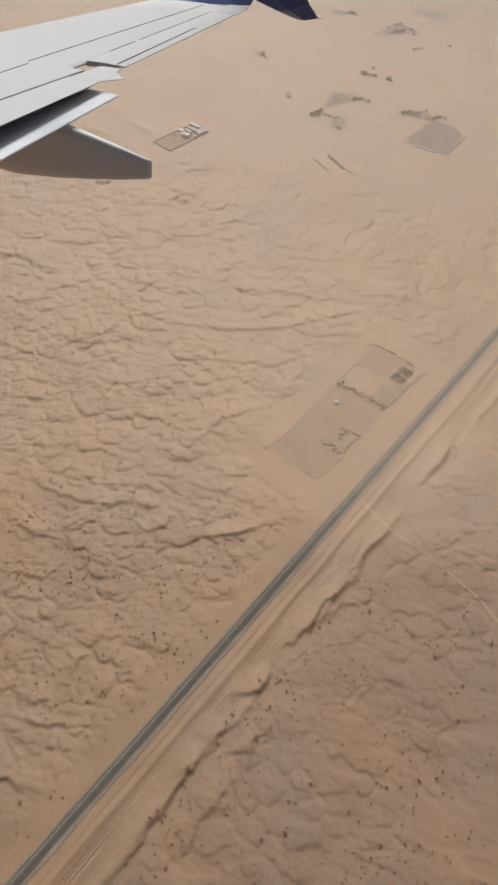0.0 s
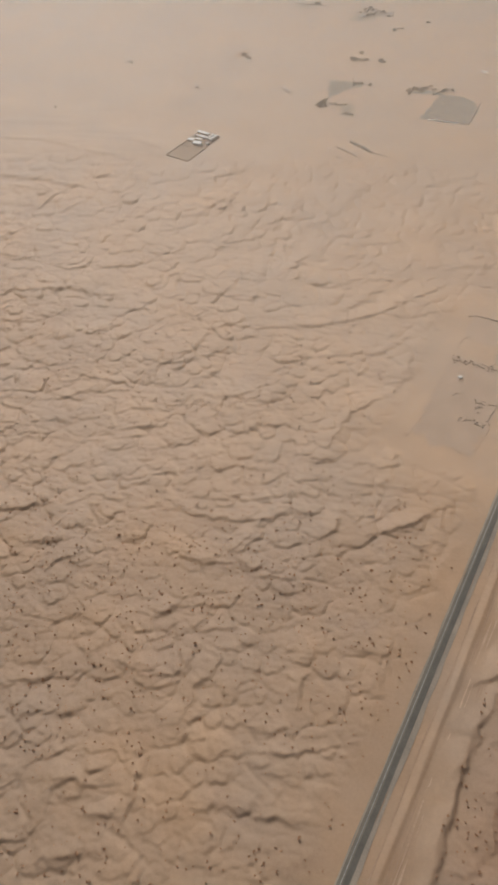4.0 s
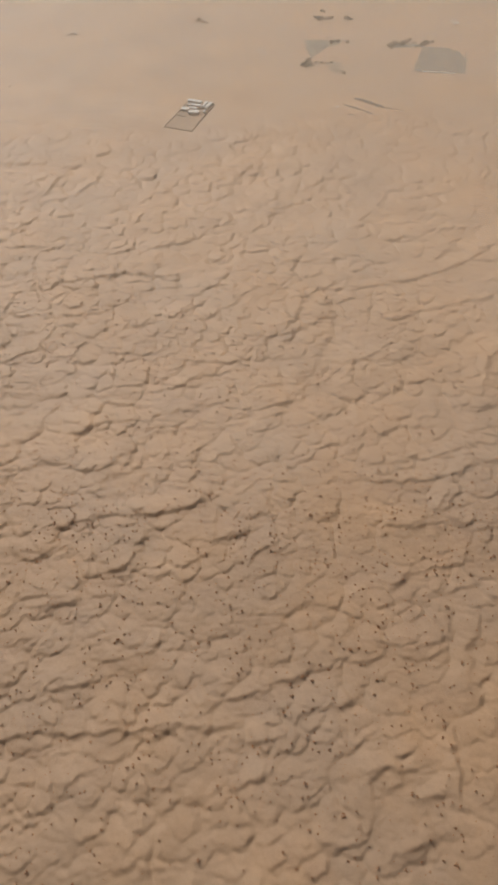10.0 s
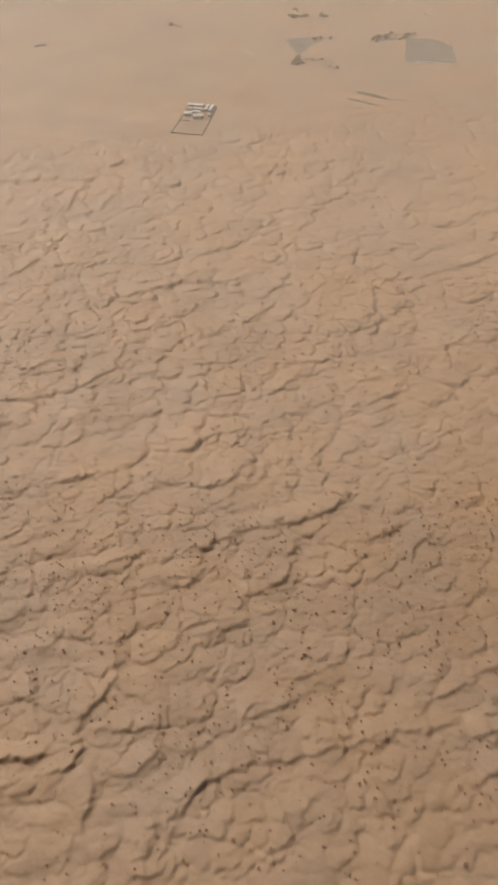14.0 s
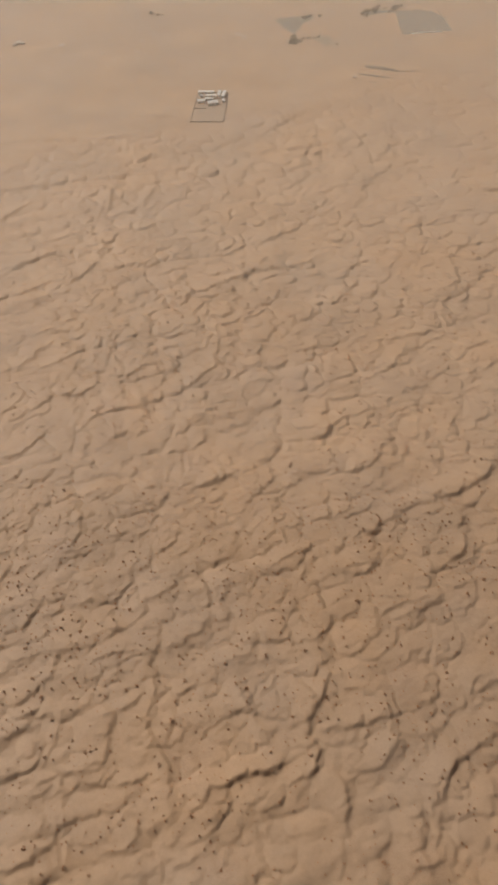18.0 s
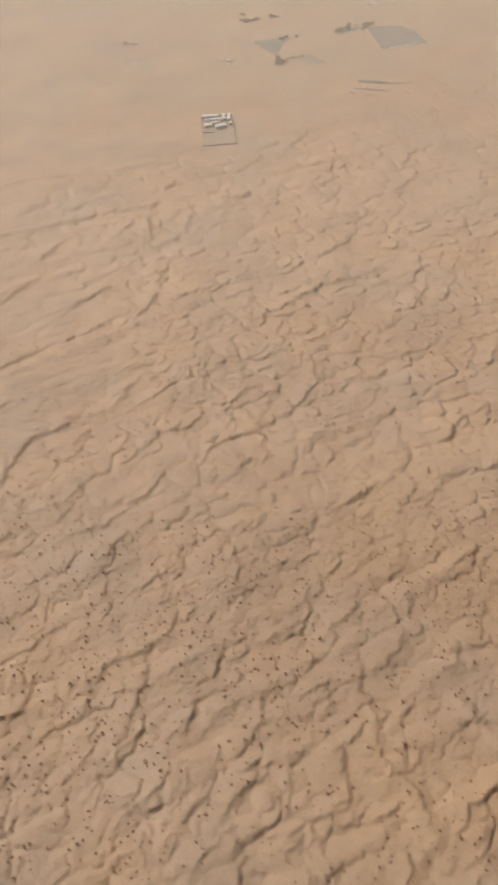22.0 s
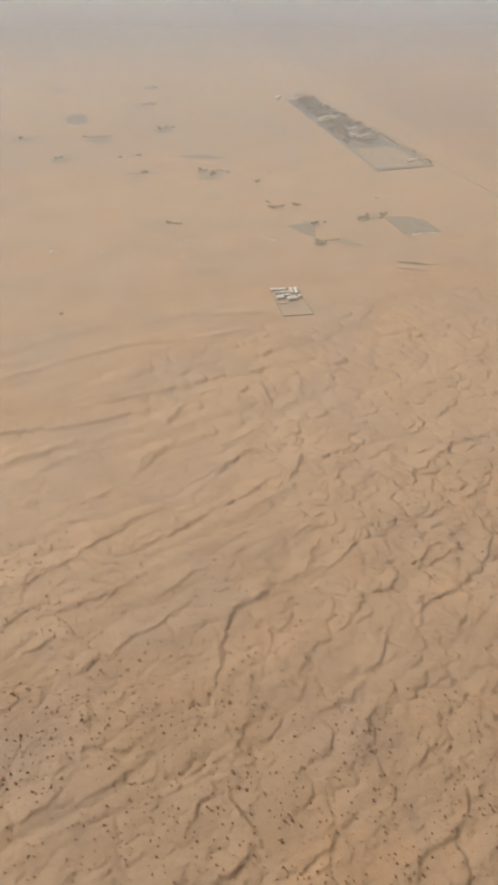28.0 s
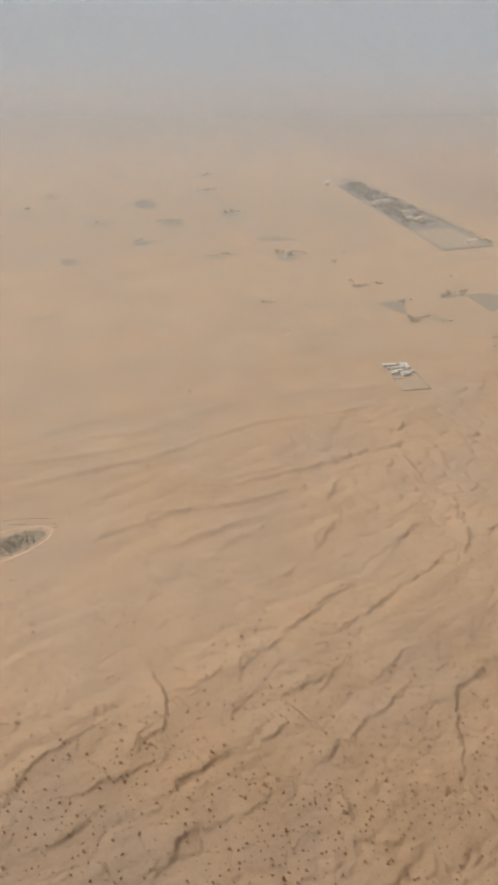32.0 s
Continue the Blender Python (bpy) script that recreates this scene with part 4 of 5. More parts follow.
ruined_wall((281, 482), (287, 487), 0.9, 0.4, "low earth-covered wall of a ruined yard", 0.8, 0.3)
ruined_wall((319, 449), (332, 498), 1.2, 0.05, "long low earth bank wall beside the road", 0.9, 0.35, 1.3)
ruined_wall((278, 461), (266, 402), 0.8, 0.45, "low buried wall at the edge of an abandoned plot", 0.7, 0.1)
ruined_wall((266, 402), (258, 380), 0.9, 0.2, "low buried wall at the edge of an abandoned plot", 0.7, 0.1)
ruined_wall((289, 404), (307, 399), 1.0, 0.5, "foundation stones of a small ruined house", 0.8, 1.0, 1.6)
ruined_wall((307, 399), (313, 418), 1.2, 0.3, "foundation stones of a small ruined house", 0.8, 0.6, 1.6)
ruined_wall((296, 419), (313, 418), 1.2, 0.3, "foundation stones of a small ruined house", 0.8, 0.9, 1.6)
ruined_wall((299, 409), (303, 417), 0.8, 0.4, "foundation stones of a small ruined house", 0.6, 0.9, 1.6)
ruined_wall((281, 424), (290, 428), 0.9, 0.4, "short broken piece of a ruined wall", 0.7, 0.8)
ruined_wall((288, 436), (291, 424), 0.5, 0.5, "short broken piece of a ruined wall", 0.5, 0.5)
ruined_wall((289, 377), (296, 371), 1.0, 0.2, "short broken piece of a ruined wall", 0.8, 0.8)
ruined_wall((303, 372), (312, 400), 0.3, 0.7, "faint line of stones at a plot's edge", 0.4, 0.4)


# ---------------------------------------------------------------- scrub
def clump_points(n, flat, seed):
    """A lumpy low bush: jittered shells of small leaf faces round a few stems."""
    rnd = random.Random(seed)
    verts, faces = [], []
    for _ in range(n):
        a, r, z = rnd.uniform(0, 6.283), rnd.uniform(0.05, 0.5) ** 0.8, rnd.uniform(0.05, 0.9)
        r *= 1.05 - 0.55 * z * z
        c = Vector((r * math.cos(a), r * math.sin(a), z * flat))
        d = Vector((rnd.gauss(0, 1), rnd.gauss(0, 1), rnd.gauss(0, 0.7))).normalized() * rnd.uniform(0.14, 0.26)
        e = d.cross(Vector((rnd.gauss(0, 1), rnd.gauss(0, 1), rnd.gauss(0, 1)))).normalized() * rnd.uniform(0.12, 0.22)
        k = len(verts)
        verts += [c - d - e, c + d - e * 0.4, c + e, c - d * 0.3 + e * 0.9 + Vector((0, 0, 0.12))]
        faces += [(k, k + 1, k + 2), (k, k + 2, k + 3)]
    return np.array([v[:] for v in verts]), faces


BUSHES = [clump_points(16, 0.75, 100 + k) for k in range(6)]


def scatter(name, xs, ys, sizes, material, label):
    verts, faces, base = [], [], 0
    zs = terrain(xs, ys)
    for x, y, z, s in zip(xs, ys, zs, sizes):
        v, fs = random.choice(BUSHES)
        a = random.uniform(0, 6.283)
        c, d = math.cos(a) * s, math.sin(a) * s
        w = np.stack([v[:, 0] * c - v[:, 1] * d + x, v[:, 0] * d + v[:, 1] * c + y, v[:, 2] * s + z - 0.05], -1)
        verts.append(w)
        faces += [tuple(i + base for i in f) for f in fs]
        base += len(v)
    ob = raw_object(name, np.concatenate(verts).tolist(), faces, material)
    return tagged(ob, label, "scrub", kind="stuff")


rng = np.random.default_rng(5)
GAP = 2.3
TAKEN = {}


def scrub_places(n, x0, x1, y0, y1, cut, scale, seed):
    xs, ys = rng.uniform(x0, x1, n), rng.uniform(y0, y1, n)
    keep = wave(xs / scale, ys / scale, seed) + 0.5 * wave(xs / (scale * 0.3), ys / (scale * 0.3), seed + 1) + rng.normal(0, 0.12, n) > cut
    wx, wy = warped(xs, ys)
    sheltered = np.exp(-((pillows(wx / 27, wy / 23, 21)[1] * 21) / 2.6) ** 2)
    keep &= rng.random(n) < 0.6 + 0.5 * sheltered
    off = xs - road_x(ys)
    keep &= (off < -9) | (off > 30)
    for cx, cy, hx, hy, turn in PADS:
        keep &= (np.abs(xs - cx) > hx + 4) | (np.abs(ys - cy) > hy)
    # Each bush keeps its own ground: none stands within a gap of another.
    alone = []
    for k in np.nonzero(keep)[0]:
        x, y = xs[k], ys[k]
        i, j = int(x // GAP), int(y // GAP)
        if all((x - u) ** 2 + (y - v) ** 2 > GAP * GAP for a in (-1, 0, 1) for b in (-1, 0, 1) for u, v in TAKEN.get((i + a, j + b), ())):
            TAKEN.setdefault((i, j), []).append((x, y))
            alone.append(k)
    return xs[alone], ys[alone]


for n, (count, x0, x1, y0, y1, cut, scale, lo, hi) in enumerate((
        (7500, -560, 460, 30, 470, 0.02, 55, 0.6, 1.25),
        (9500, -620, 200, 200, 740, 0.0, 70, 0.5, 1.05),
        (3500, -650, 440, 60, 700, -0.1, 90, 0.5, 1.0),
        (1700, 330, 520, 90, 460, -0.15, 60, 0.5, 1.05),
        (1200, -680, -180, 250, 600, -0.25, 60, 0.5, 1.05),
        (11000, -420, 240, 40, 360, 0.02, 48, 0.3, 0.62),
        (2600, -420, 330, 40, 300, -0.15, 40, 0.7, 1.3),
        (600, -690, -330, 230, 560, -0.9, 40, 0.9, 1.5),
        (2000, -680, -190, 400, 690, -0.4, 45, 0.6, 1.1),
        (1500, -330, 290, 170, 470, -0.2, 46, 0.75, 1.25),
        (3800, -430, -60, 110, 330, 0.05, 34, 0.35, 0.75),
        (5000, -680, -240, 240, 690, -0.45, 50, 0.4, 0.8),
        (4200, -700, -120, 400, 690, -0.3, 45, 0.5, 0.95),
        (3000, -160, 200, 230, 520, -0.05, 42, 0.6, 1.1))):
    xs, ys = scrub_places(count, x0, x1, y0, y1, cut, scale, 60 + 3 * n)
    scatter("desert_scrub", xs, ys, rng.uniform(lo, hi, len(xs)) * np.where(rng.random(len(xs)) < 0.14, 1.7, 1.2), SCRUB,
            "small dark dry bushes scattered over the sand")
row, along = rng.integers(0, 5, 300), rng.uniform(-8.5, 8.5, 300)
across = (row - 2) * 2.3 + rng.normal(0, 0.35, 300)
keep = np.abs(along + 0.6 * row - 2.0) > 0.8
xs, ys = 317 + across[keep] * 0.97 + along[keep] * 0.25, 486 - across[keep] * 0.25 + along[keep] * 0.97
scatter("yard_scrub", xs, ys, rng.uniform(0.7, 1.3, len(xs)), WEED_LEAF, "dense dark green scrub grown inside the ruined yard")


def water_tank(x, y, turn):
    """A small square white water tank on two block cradles."""
    tank = thing("water_tank", (x, y, 0.1), "small square white water tank on block cradles in the bare plot", "tank", turn)
    bm = bmesh.new()
    box(bm, -1.5, 1.5, -1.2, 1.2, 0.5, 1.9, 0.2)
    body = part("barrel", bm, WHITE, tank)
    for at in (-0.9, 0.9):
        part("cradle", boxed(at - 0.2, at + 0.2, -1.0, 1.0, -0.1, 0.5), BLOCK, tank, "sand-coloured block cradle")
    bm = bmesh.new()
    bmesh.ops.create_cone(bm, cap_ends=True, segments=12, radius1=0.35, radius2=0.3, depth=0.24, matrix=Matrix.Translation((0.5, 0, 2.0)))
    part("hatch", bm, PALE, body)
    return tank


water_tank(285, 441, 20)


# ---------------------------------------------------------------- walled camp with white cabins
CAMP = Matrix.Translation((-42, 775, 0)) @ Matrix.Rotation(math.atan2(-11, 28), 4, "Z") @ Matrix.Diagonal((1, -1, 1, 1))


def camp_place(u, v):
    """u along the far wall, v from it towards the dunes."""
    p = CAMP @ Vector((u, v, 0))
    return p.x, p.y


patch("camp_yard", [camp_place(u, v) for u, v in ((0.3, 0.3), (29.7, 0.3), (31.2, 53), (0.3, 53.6))],
      surface("camp_yard_soil", (0.30, 0.218, 0.148), (0.38, 0.278, 0.19), 0.1, 0.95, 0.05, 1.0), "trampled grey-tan yard of a walled camp", "soil", 0.12, 0.2)


def camp_wall(u0, v0, u1, v1, height, label, tone):
    (x0, y0), (x1, y1) = camp_place(u0, v0), camp_place(u1, v1)
    run = math.hypot(x1 - x0, y1 - y0)
    wall = thing("yard_wall", (x0, y0, 0), label, "wall", math.degrees(math.atan2(y1 - y0, x1 - x0)), group="walls of the camp")
    n = max(1, round(run / 5.0))
    for k in range(n):
        part("wall_panel", boxed(k * run / n + 0.15, (k + 1) * run / n - 0.15, -0.14, 0.14, -0.1, height), tone, wall)
        part("post", boxed(k * run / n - 0.2, k * run / n + 0.15, -0.22, 0.22, -0.1, height + 0.15), tone, wall)
    return wall


CAMP_WALL = surface("camp_block_wall", (0.22, 0.175, 0.13), (0.32, 0.26, 0.195), 0.3, 0.9, 0.02, by_piece=0.15)
camp_wall(0, 0, 30, 0, 0.8, "pale block wall round a desert camp", CAMP_WALL)
camp_wall(30, 0, 31.5, 53.5, 0.8, "pale block wall round a desert camp", CAMP_WALL)
camp_wall(31.5, 53.5, 0, 54.2, 0.8, "pale block wall round a desert camp", CAMP_WALL)
camp_wall(0, 54.2, 0, 0, 0.8, "pale block wall round a desert camp", CAMP_WALL)
camp_wall(0.2, 30, 12, 30.2, 0.8, "low dividing wall inside a desert camp", CAMP_WALL)


def cabin(name, x, y, turn, long, wide, tall, label, group, roof_mat=WHITE):
    """A prefabricated cabin on skids: body, low gable roof with eaves, doors, windows, a cooler on the wall."""
    hut = thing(name, (x, y, 0.1), label, "cabin", turn, group=group)
    body = part("body", boxed(-long / 2, long / 2, -wide / 2, wide / 2, 0.25, tall), WHITE, hut)
    bm = bmesh.new()
    o, r = 0.22, 0.45
    ends = []
    for xx in (-long / 2 - o, long / 2 + o):
        ends.append([bm.verts.new((xx, yy, zz)) for yy, zz in ((-wide / 2 - o, tall), (0, tall + r), (wide / 2 + o, tall), (wide / 2 + o, tall - 0.1), (0, tall + r - 0.12), (-wide / 2 - o, tall - 0.1))])
    for i in range(6):
        bm.faces.new((ends[0][i], ends[1][i], ends[1][(i + 1) % 6], ends[0][(i + 1) % 6]))
    bm.faces.new(ends[0])
    bm.faces.new(ends[1][::-1])
    part("roof", bm, roof_mat, hut, "white sheet-metal roof")
    for s in (-1, 1):
        part("skid", boxed(-long / 2, long / 2, s * wide * 0.35 - 0.12, s * wide * 0.35 + 0.12, -0.05, 0.25), BLOCK, hut)
    n = max(2, int(long / 2.6))
    for k in range(n):
        at = -long / 2 + (k + 0.5) * long / n
        if k % 2:
            part("door", boxed(at - 0.45, at + 0.45, -wide / 2 - 0.04, -wide / 2 + 0.02, 0.3, 2.3), BLOCK, hut, "brown door")
        else:
            part("window", boxed(at - 0.5, at + 0.5, -wide / 2 - 0.03, -wide / 2 + 0.02, 1.2, 2.1), DARKGAP, hut, "dark window")
    part("cooler", boxed(long / 2 - 1.2, long / 2 - 0.4, wide / 2, wide / 2 + 0.45, 1.4, 2.0), PALE, hut, "boxy wall cooler")
    return hut


CAMP_TURN = math.degrees(math.atan2(-11, 28))
for u, v, long, wide, turn, tall in ((8.2, 2.2, 15.5, 3.2, 0, 2.9), (13.8, 9.2, 11.0, 3.0, 0, 2.9), (4.6, 9.0, 3.2, 2.4, 0, 2.5),
                                     (21.6, 5.2, 10.0, 2.8, 90, 2.9), (26.4, 6.0, 11.0, 3.0, 86, 2.9), (5.8, 19.0, 7.5, 4.2, 8, 3.0),
                                     (17.6, 22.0, 10.0, 5.0, 14, 3.2), (13.0, 14.6, 8.0, 2.6, 0, 2.6), (27.6, 17.4, 3.4, 2.6, 90, 2.6)):
    x, y = camp_place(u, v)
    cabin("cabin", x, y, CAMP_TURN + turn, long, wide, tall - 0.35, "white prefabricated cabin with a shallow roof in the camp", "cabins of the camp")


# ---------------------------------------------------------------- trees and bushes on the plain
def crown_mesh(seed, size, high, n):
    rnd = random.Random(seed)
    bm = bmesh.new()
    lobes = [Vector((rnd.gauss(0, size * 0.28), rnd.gauss(0, size * 0.28), high * rnd.uniform(0.6, 0.95))) for _ in range(5)]
    for _ in range(n):
        c = rnd.choice(lobes) + Vector((rnd.gauss(0, 1), rnd.gauss(0, 1), rnd.gauss(0, 0.7))).normalized() * size * rnd.uniform(0.12, 0.32)
        d = Vector((rnd.gauss(0, 1), rnd.gauss(0, 1), rnd.gauss(0, 0.6))).normalized() * size * rnd.uniform(0.07, 0.13)
        e = d.cross(Vector((rnd.gauss(0, 1), rnd.gauss(0, 1), rnd.gauss(0, 1)))).normalized() * size * rnd.uniform(0.05, 0.10)
        bm.faces.new([bm.verts.new(c + q) for q in (-d, -e * 0.8, d, e)])
    return bm


def build_tree(name, seed, size, high, label, group):
    tree = thing(name, (0, 0, -50), label, "tree", group=group)
    bm = bmesh.new()
    bmesh.ops.create_cone(bm, cap_ends=True, segments=7, radius1=size * 0.05, radius2=size * 0.025, depth=high * 0.75,
                          matrix=Matrix.Translation((0, 0, high * 0.35)))
    for k in range(4):
        a = k * 1.7 + seed
        lean = Matrix.Translation((0, 0, high * 0.45)) @ Matrix.Rotation(a, 4, "Z") @ Matrix.Rotation(0.7, 4, "Y") @ Matrix.Translation((0, 0, high * 0.2))
        bmesh.ops.create_cone(bm, cap_ends=True, segments=5, radius1=size * 0.025, radius2=size * 0.01, depth=high * 0.4, matrix=lean)
    part("trunk", bm, BLOCK, tree)
    part("crown", crown_mesh(seed, size, high, 130), GREEN if group.startswith("trees of") else THORN, tree)
    return tree


def grove(kinds, places):
    for k, (x, y, s) in enumerate(places):
        src = kinds[k % len(kinds)]
        ob = copy_thing(src, pose(x, y, float(terrain(x, y).ravel()[0]), 0, 0, 47 * k))
        ob.scale = (s, s, s)


def drop_thing(ob):
    for o in (*ob.children_recursive, ob):
        bpy.data.objects.remove(o)


plain_trees = [build_tree("desert_tree", 200 + k, 5.0, 1.9, "dusty low thorn tree on the open desert plain", "trees on the plain") for k in range(3)]
places = []
rt = random.Random(11)
for cx, cy, n, sx, sy in ((172, 872, 7, 3.5, 5), (186, 877, 12, 9, 4), (204, 872, 7, 6, 4), (78, 841, 16, 4.5, 4.0), (106, 842, 3, 6, 2), (113, 818, 2, 7, 2),
                          (110, 891, 8, 6, 2.5), (90, 956, 6, 2, 4), (105, 950, 8, 9, 1.5), (121, 946, 5, 4, 2), (98, 970, 3, 3, 2),
                          (76, 1096, 8, 5, 6), (88, 1086, 8, 7, 6), (102, 1086, 7, 5, 5), (122, 1270, 9, 8, 4), (-88, 1308, 8, 12, 4), (12, 1270, 9, 12, 4),
                          (-77, 1211, 8, 9, 3), (-4, 1120, 5, 9, 2), (-54, 966, 3, 4, 2), (-48, 958, 2, 3, 2), (212, 1476, 8, 10, 4), (158, 1389, 8, 9, 4), (200, 1470, 6, 10, 4),
                          (-250, 825, 1, 0.5, 0.5), (80, 1079, 3, 4, 3), (125, 1035, 3, 5, 2), (158, 1050, 2, 8, 2), (772, 1500, 8, 14, 5), (650, 1420, 5, 14, 5),
                          (232, 1120, 3, 7, 2), (30, 1180, 4, 12, 3), (-150, 1400, 6, 16, 4), (60, 1500, 6, 16, 4)):
    places += [(rt.gauss(cx, sx), rt.gauss(cy, sy), rt.uniform(0.5, 1.0)) for _ in range(n)]
grove(plain_trees, places)
for ob in plain_trees:
    drop_thing(ob)


# ---------------------------------------------------------------- walls, banks and sheds on the plain
def earth_bank(x0, y0, x1, y1, wide, tall, label, material=SHOULDER):
    run, turn = math.hypot(x1 - x0, y1 - y0), math.degrees(math.atan2(y1 - y0, x1 - x0))
    bm = bmesh.new()
    last = None
    n = max(4, int(run / 3))
    for k in range(n + 1):
        h = tall * (0.5 + 0.5 * math.sin(math.pi * min(max(k / n, 0.04), 0.96))) * (1 + 0.35 * noise.noise((k * 0.8, x0, y0)))
        w = wide * (1 + 0.3 * noise.noise((k * 0.6, y0, 4)))
        row = [bm.verts.new((run * k / n, s * w, z)) for s, z in ((-0.5, -0.2), (-0.22, h * 0.75), (0.03, h), (0.25, h * 0.6), (0.5, -0.2))]
        if last:
            for a, b, c, d in zip(last, row, row[1:], last[1:]):
                bm.faces.new((a, b, c, d))
        else:
            bm.faces.new(row)
        last = row
    bm.faces.new(last[::-1])
    ob = mesh_object("earth_bank", bm, material, smooth=True)
    ob.matrix_basis = pose(x0, y0, float(terrain(x0, y0).ravel()[0]), 0, 0, turn)
    return tagged(ob, label, "earth bank", group="earth banks")


DARK_EARTH = surface("dark_turned_earth", (0.20, 0.155, 0.11), (0.29, 0.225, 0.16), 0.2, 0.95, 0.1, 1.0)
earth_bank(130, 764, 157, 743, 4.5, 2.4, "dark bulldozed earth bank on the plain", DARK_EARTH)
earth_bank(118, 753, 147, 731, 2.4, 1.3, "thin dark earth bank on the plain", DARK_EARTH)
earth_bank(155, 744, 178, 735, 1.6, 0.7, "thin dark earth bank on the plain", DARK_EARTH)
earth_bank(122, 733, 129, 730, 2.5, 1.0, "short dark earth bank on the plain", DARK_EARTH)
earth_bank(200, 812, 232, 804, 1.8, 1.3, "pale bank along the edge of a field", PALE)
earth_bank(242, 803, 248, 852, 1.6, 1.1, "grey bank along the edge of a field", SHOULDER)
earth_bank(311, 998, 408, 981, 4.0, 2.2, "long dark boundary bank of a farm", DARK_EARTH)
earth_bank(409, 983, 440, 1247, 3.0, 1.8, "long dark boundary bank of a farm", DARK_EARTH)
earth_bank(311, 1000, 398, 1330, 2.0, 0.9, "long low boundary bank of a farm", DARK_EARTH)
earth_bank(-30, 1125, 20, 1112, 2.0, 1.0, "low earth bank on the plain", SHOULDER)


SHEET = surface("dusty_sheet_roof", (0.42, 0.36, 0.29), (0.54, 0.47, 0.385), 0.4, 0.7)


def shed(x, y, turn, long, wide, label):
    """An open-fronted shade shelter: posts, a tilted sheet roof, a back wall."""
    hut = thing("shade_shed", (x, y, float(terrain(x, y).ravel()[0])), label, "shed", turn, group="sheds on the plain")
    bm = boxed(-long / 2, long / 2, -wide / 2, wide / 2, 1.5, 1.62)
    for v in bm.verts:
        v.co.z += 0.25 * (v.co.y / wide)
    part("roof", bm, SHEET, hut, "dusty sand-pale sheet roof")
    part("back_wall", boxed(-long / 2, long / 2, wide / 2 - 0.15, wide / 2, -0.1, 1.55), BLOCK, hut)
    for sx in (-1, 1):
        part("post", boxed(sx * long * 0.46 - 0.08, sx * long * 0.46 + 0.08, -wide / 2 + 0.1, -wide / 2 + 0.26, -0.1, 1.45), ROCK, hut)
    return hut


for x, y, turn, long, wide in ((-206, 950, 20, 6, 3), (-201, 946, 20, 4, 2.5), (-210, 945, 60, 3, 2.5), (-75, 901, -20, 4.5, 2.5), (-85, 879, -20, 4.5, 2.2), (-120, 890, 0, 3, 2),
                               (26, 877, 40, 4, 3), (31, 870, -10, 5, 3.5), (244, 917, 10, 6, 5), (240, 921, 90, 4, 3), (112, 746, 0, 3, 2.5), (-160, 925, 10, 5, 3), (72, 1075, 0, 6, 4),
                               (108, 1078, 0, 6, 4), (-60, 912, -20, 5, 3)):
    shed(x, y, turn, long, wide, "pale-roofed open shade shed on the desert plain")


# ---------------------------------------------------------------- far farm
GLASS = ((388, 1222, 5, 18), (402, 1226, 5, 18), (416, 1223, 5, 16), (404, 1163, 8, 22), (398, 1126, 8, 26), (384, 1136, 8, 14), (396, 1011, -10, 12), (386, 1009, -10, 12), (378, 1212, 5, 10))
farm_trees = [build_tree("farm_tree", 300 + k, 7.5, 5.5, "dark green farm tree in a dusty row", "trees of the farm") for k in range(3)]
places = []
for k in range(190):
    v = rt.random() ** 0.8
    y = 1085 + 240 * v
    left, right = 316 + (y - 998) * 0.255, 407 + (y - 985) * 0.125
    places.append((left + (right - left) * (round(rt.random() * 6) / 6 * 0.94 + 0.03) + rt.gauss(0, 1.5), y, rt.uniform(0.6, 1.2)))
places += [(410 + (y - 985) * 0.122 + rt.gauss(0, 1.2), y, rt.uniform(0.4, 0.8)) for y in range(990, 1246, 9)]
grove(farm_trees, [p for p in places if all(abs(p[0] - x) > long / 2 + 4 or not -17 < p[1] - y < 7 for x, y, turn, long in GLASS)])
for ob in farm_trees:
    drop_thing(ob)


def greenhouse(x, y, turn, long, wide):
    """A polytunnel: a bowed white sheet over hoops, with closed ends and a door."""
    house = thing("greenhouse", (x, y, 0.1), "long dusty pale sheeted greenhouse among dark farm trees", "greenhouse", turn, group="greenhouses of the farm")
    bm = bmesh.new()
    rows = []
    for xx in (-long / 2, 0.0, long / 2):
        rows.append([bm.verts.new((xx, -wide / 2 * math.cos(a), 0.6 + 2.6 * math.sin(a))) for a in [math.pi * i / 8 for i in range(9)]])
        rows[-1] = [bm.verts.new((xx, -wide / 2, 0)), *rows[-1], bm.verts.new((xx, wide / 2, 0))]
    for a, b in zip(rows, rows[1:]):
        for i in range(10):
            bm.faces.new((a[i], b[i], b[i + 1], a[i + 1]))
    bm.faces.new(rows[0])
    bm.faces.new(rows[-1][::-1])
    part("cover", bm, SHEET, house)
    for k in range(5):
        xx = -long / 2 + long * k / 4
        part("hoop", boxed(xx - 0.08, xx + 0.08, -wide / 2 - 0.05, wide / 2 + 0.05, 0.5, 0.62), PALE, house)
    part("door", boxed(-long / 2 - 0.06, -long / 2 + 0.02, -0.9, 0.9, 0, 2.1), BLOCK, house, "brown plank door")
    return house


for x, y, turn, long in GLASS:
    greenhouse(x, y, turn, long, 7.0)
for x, y in ((394, 1350), (386, 1342)):
    cabin("farm_house", x, y, 20, 9, 5, 3.2, "pale flat farm house at the end of a farm", "farm houses")


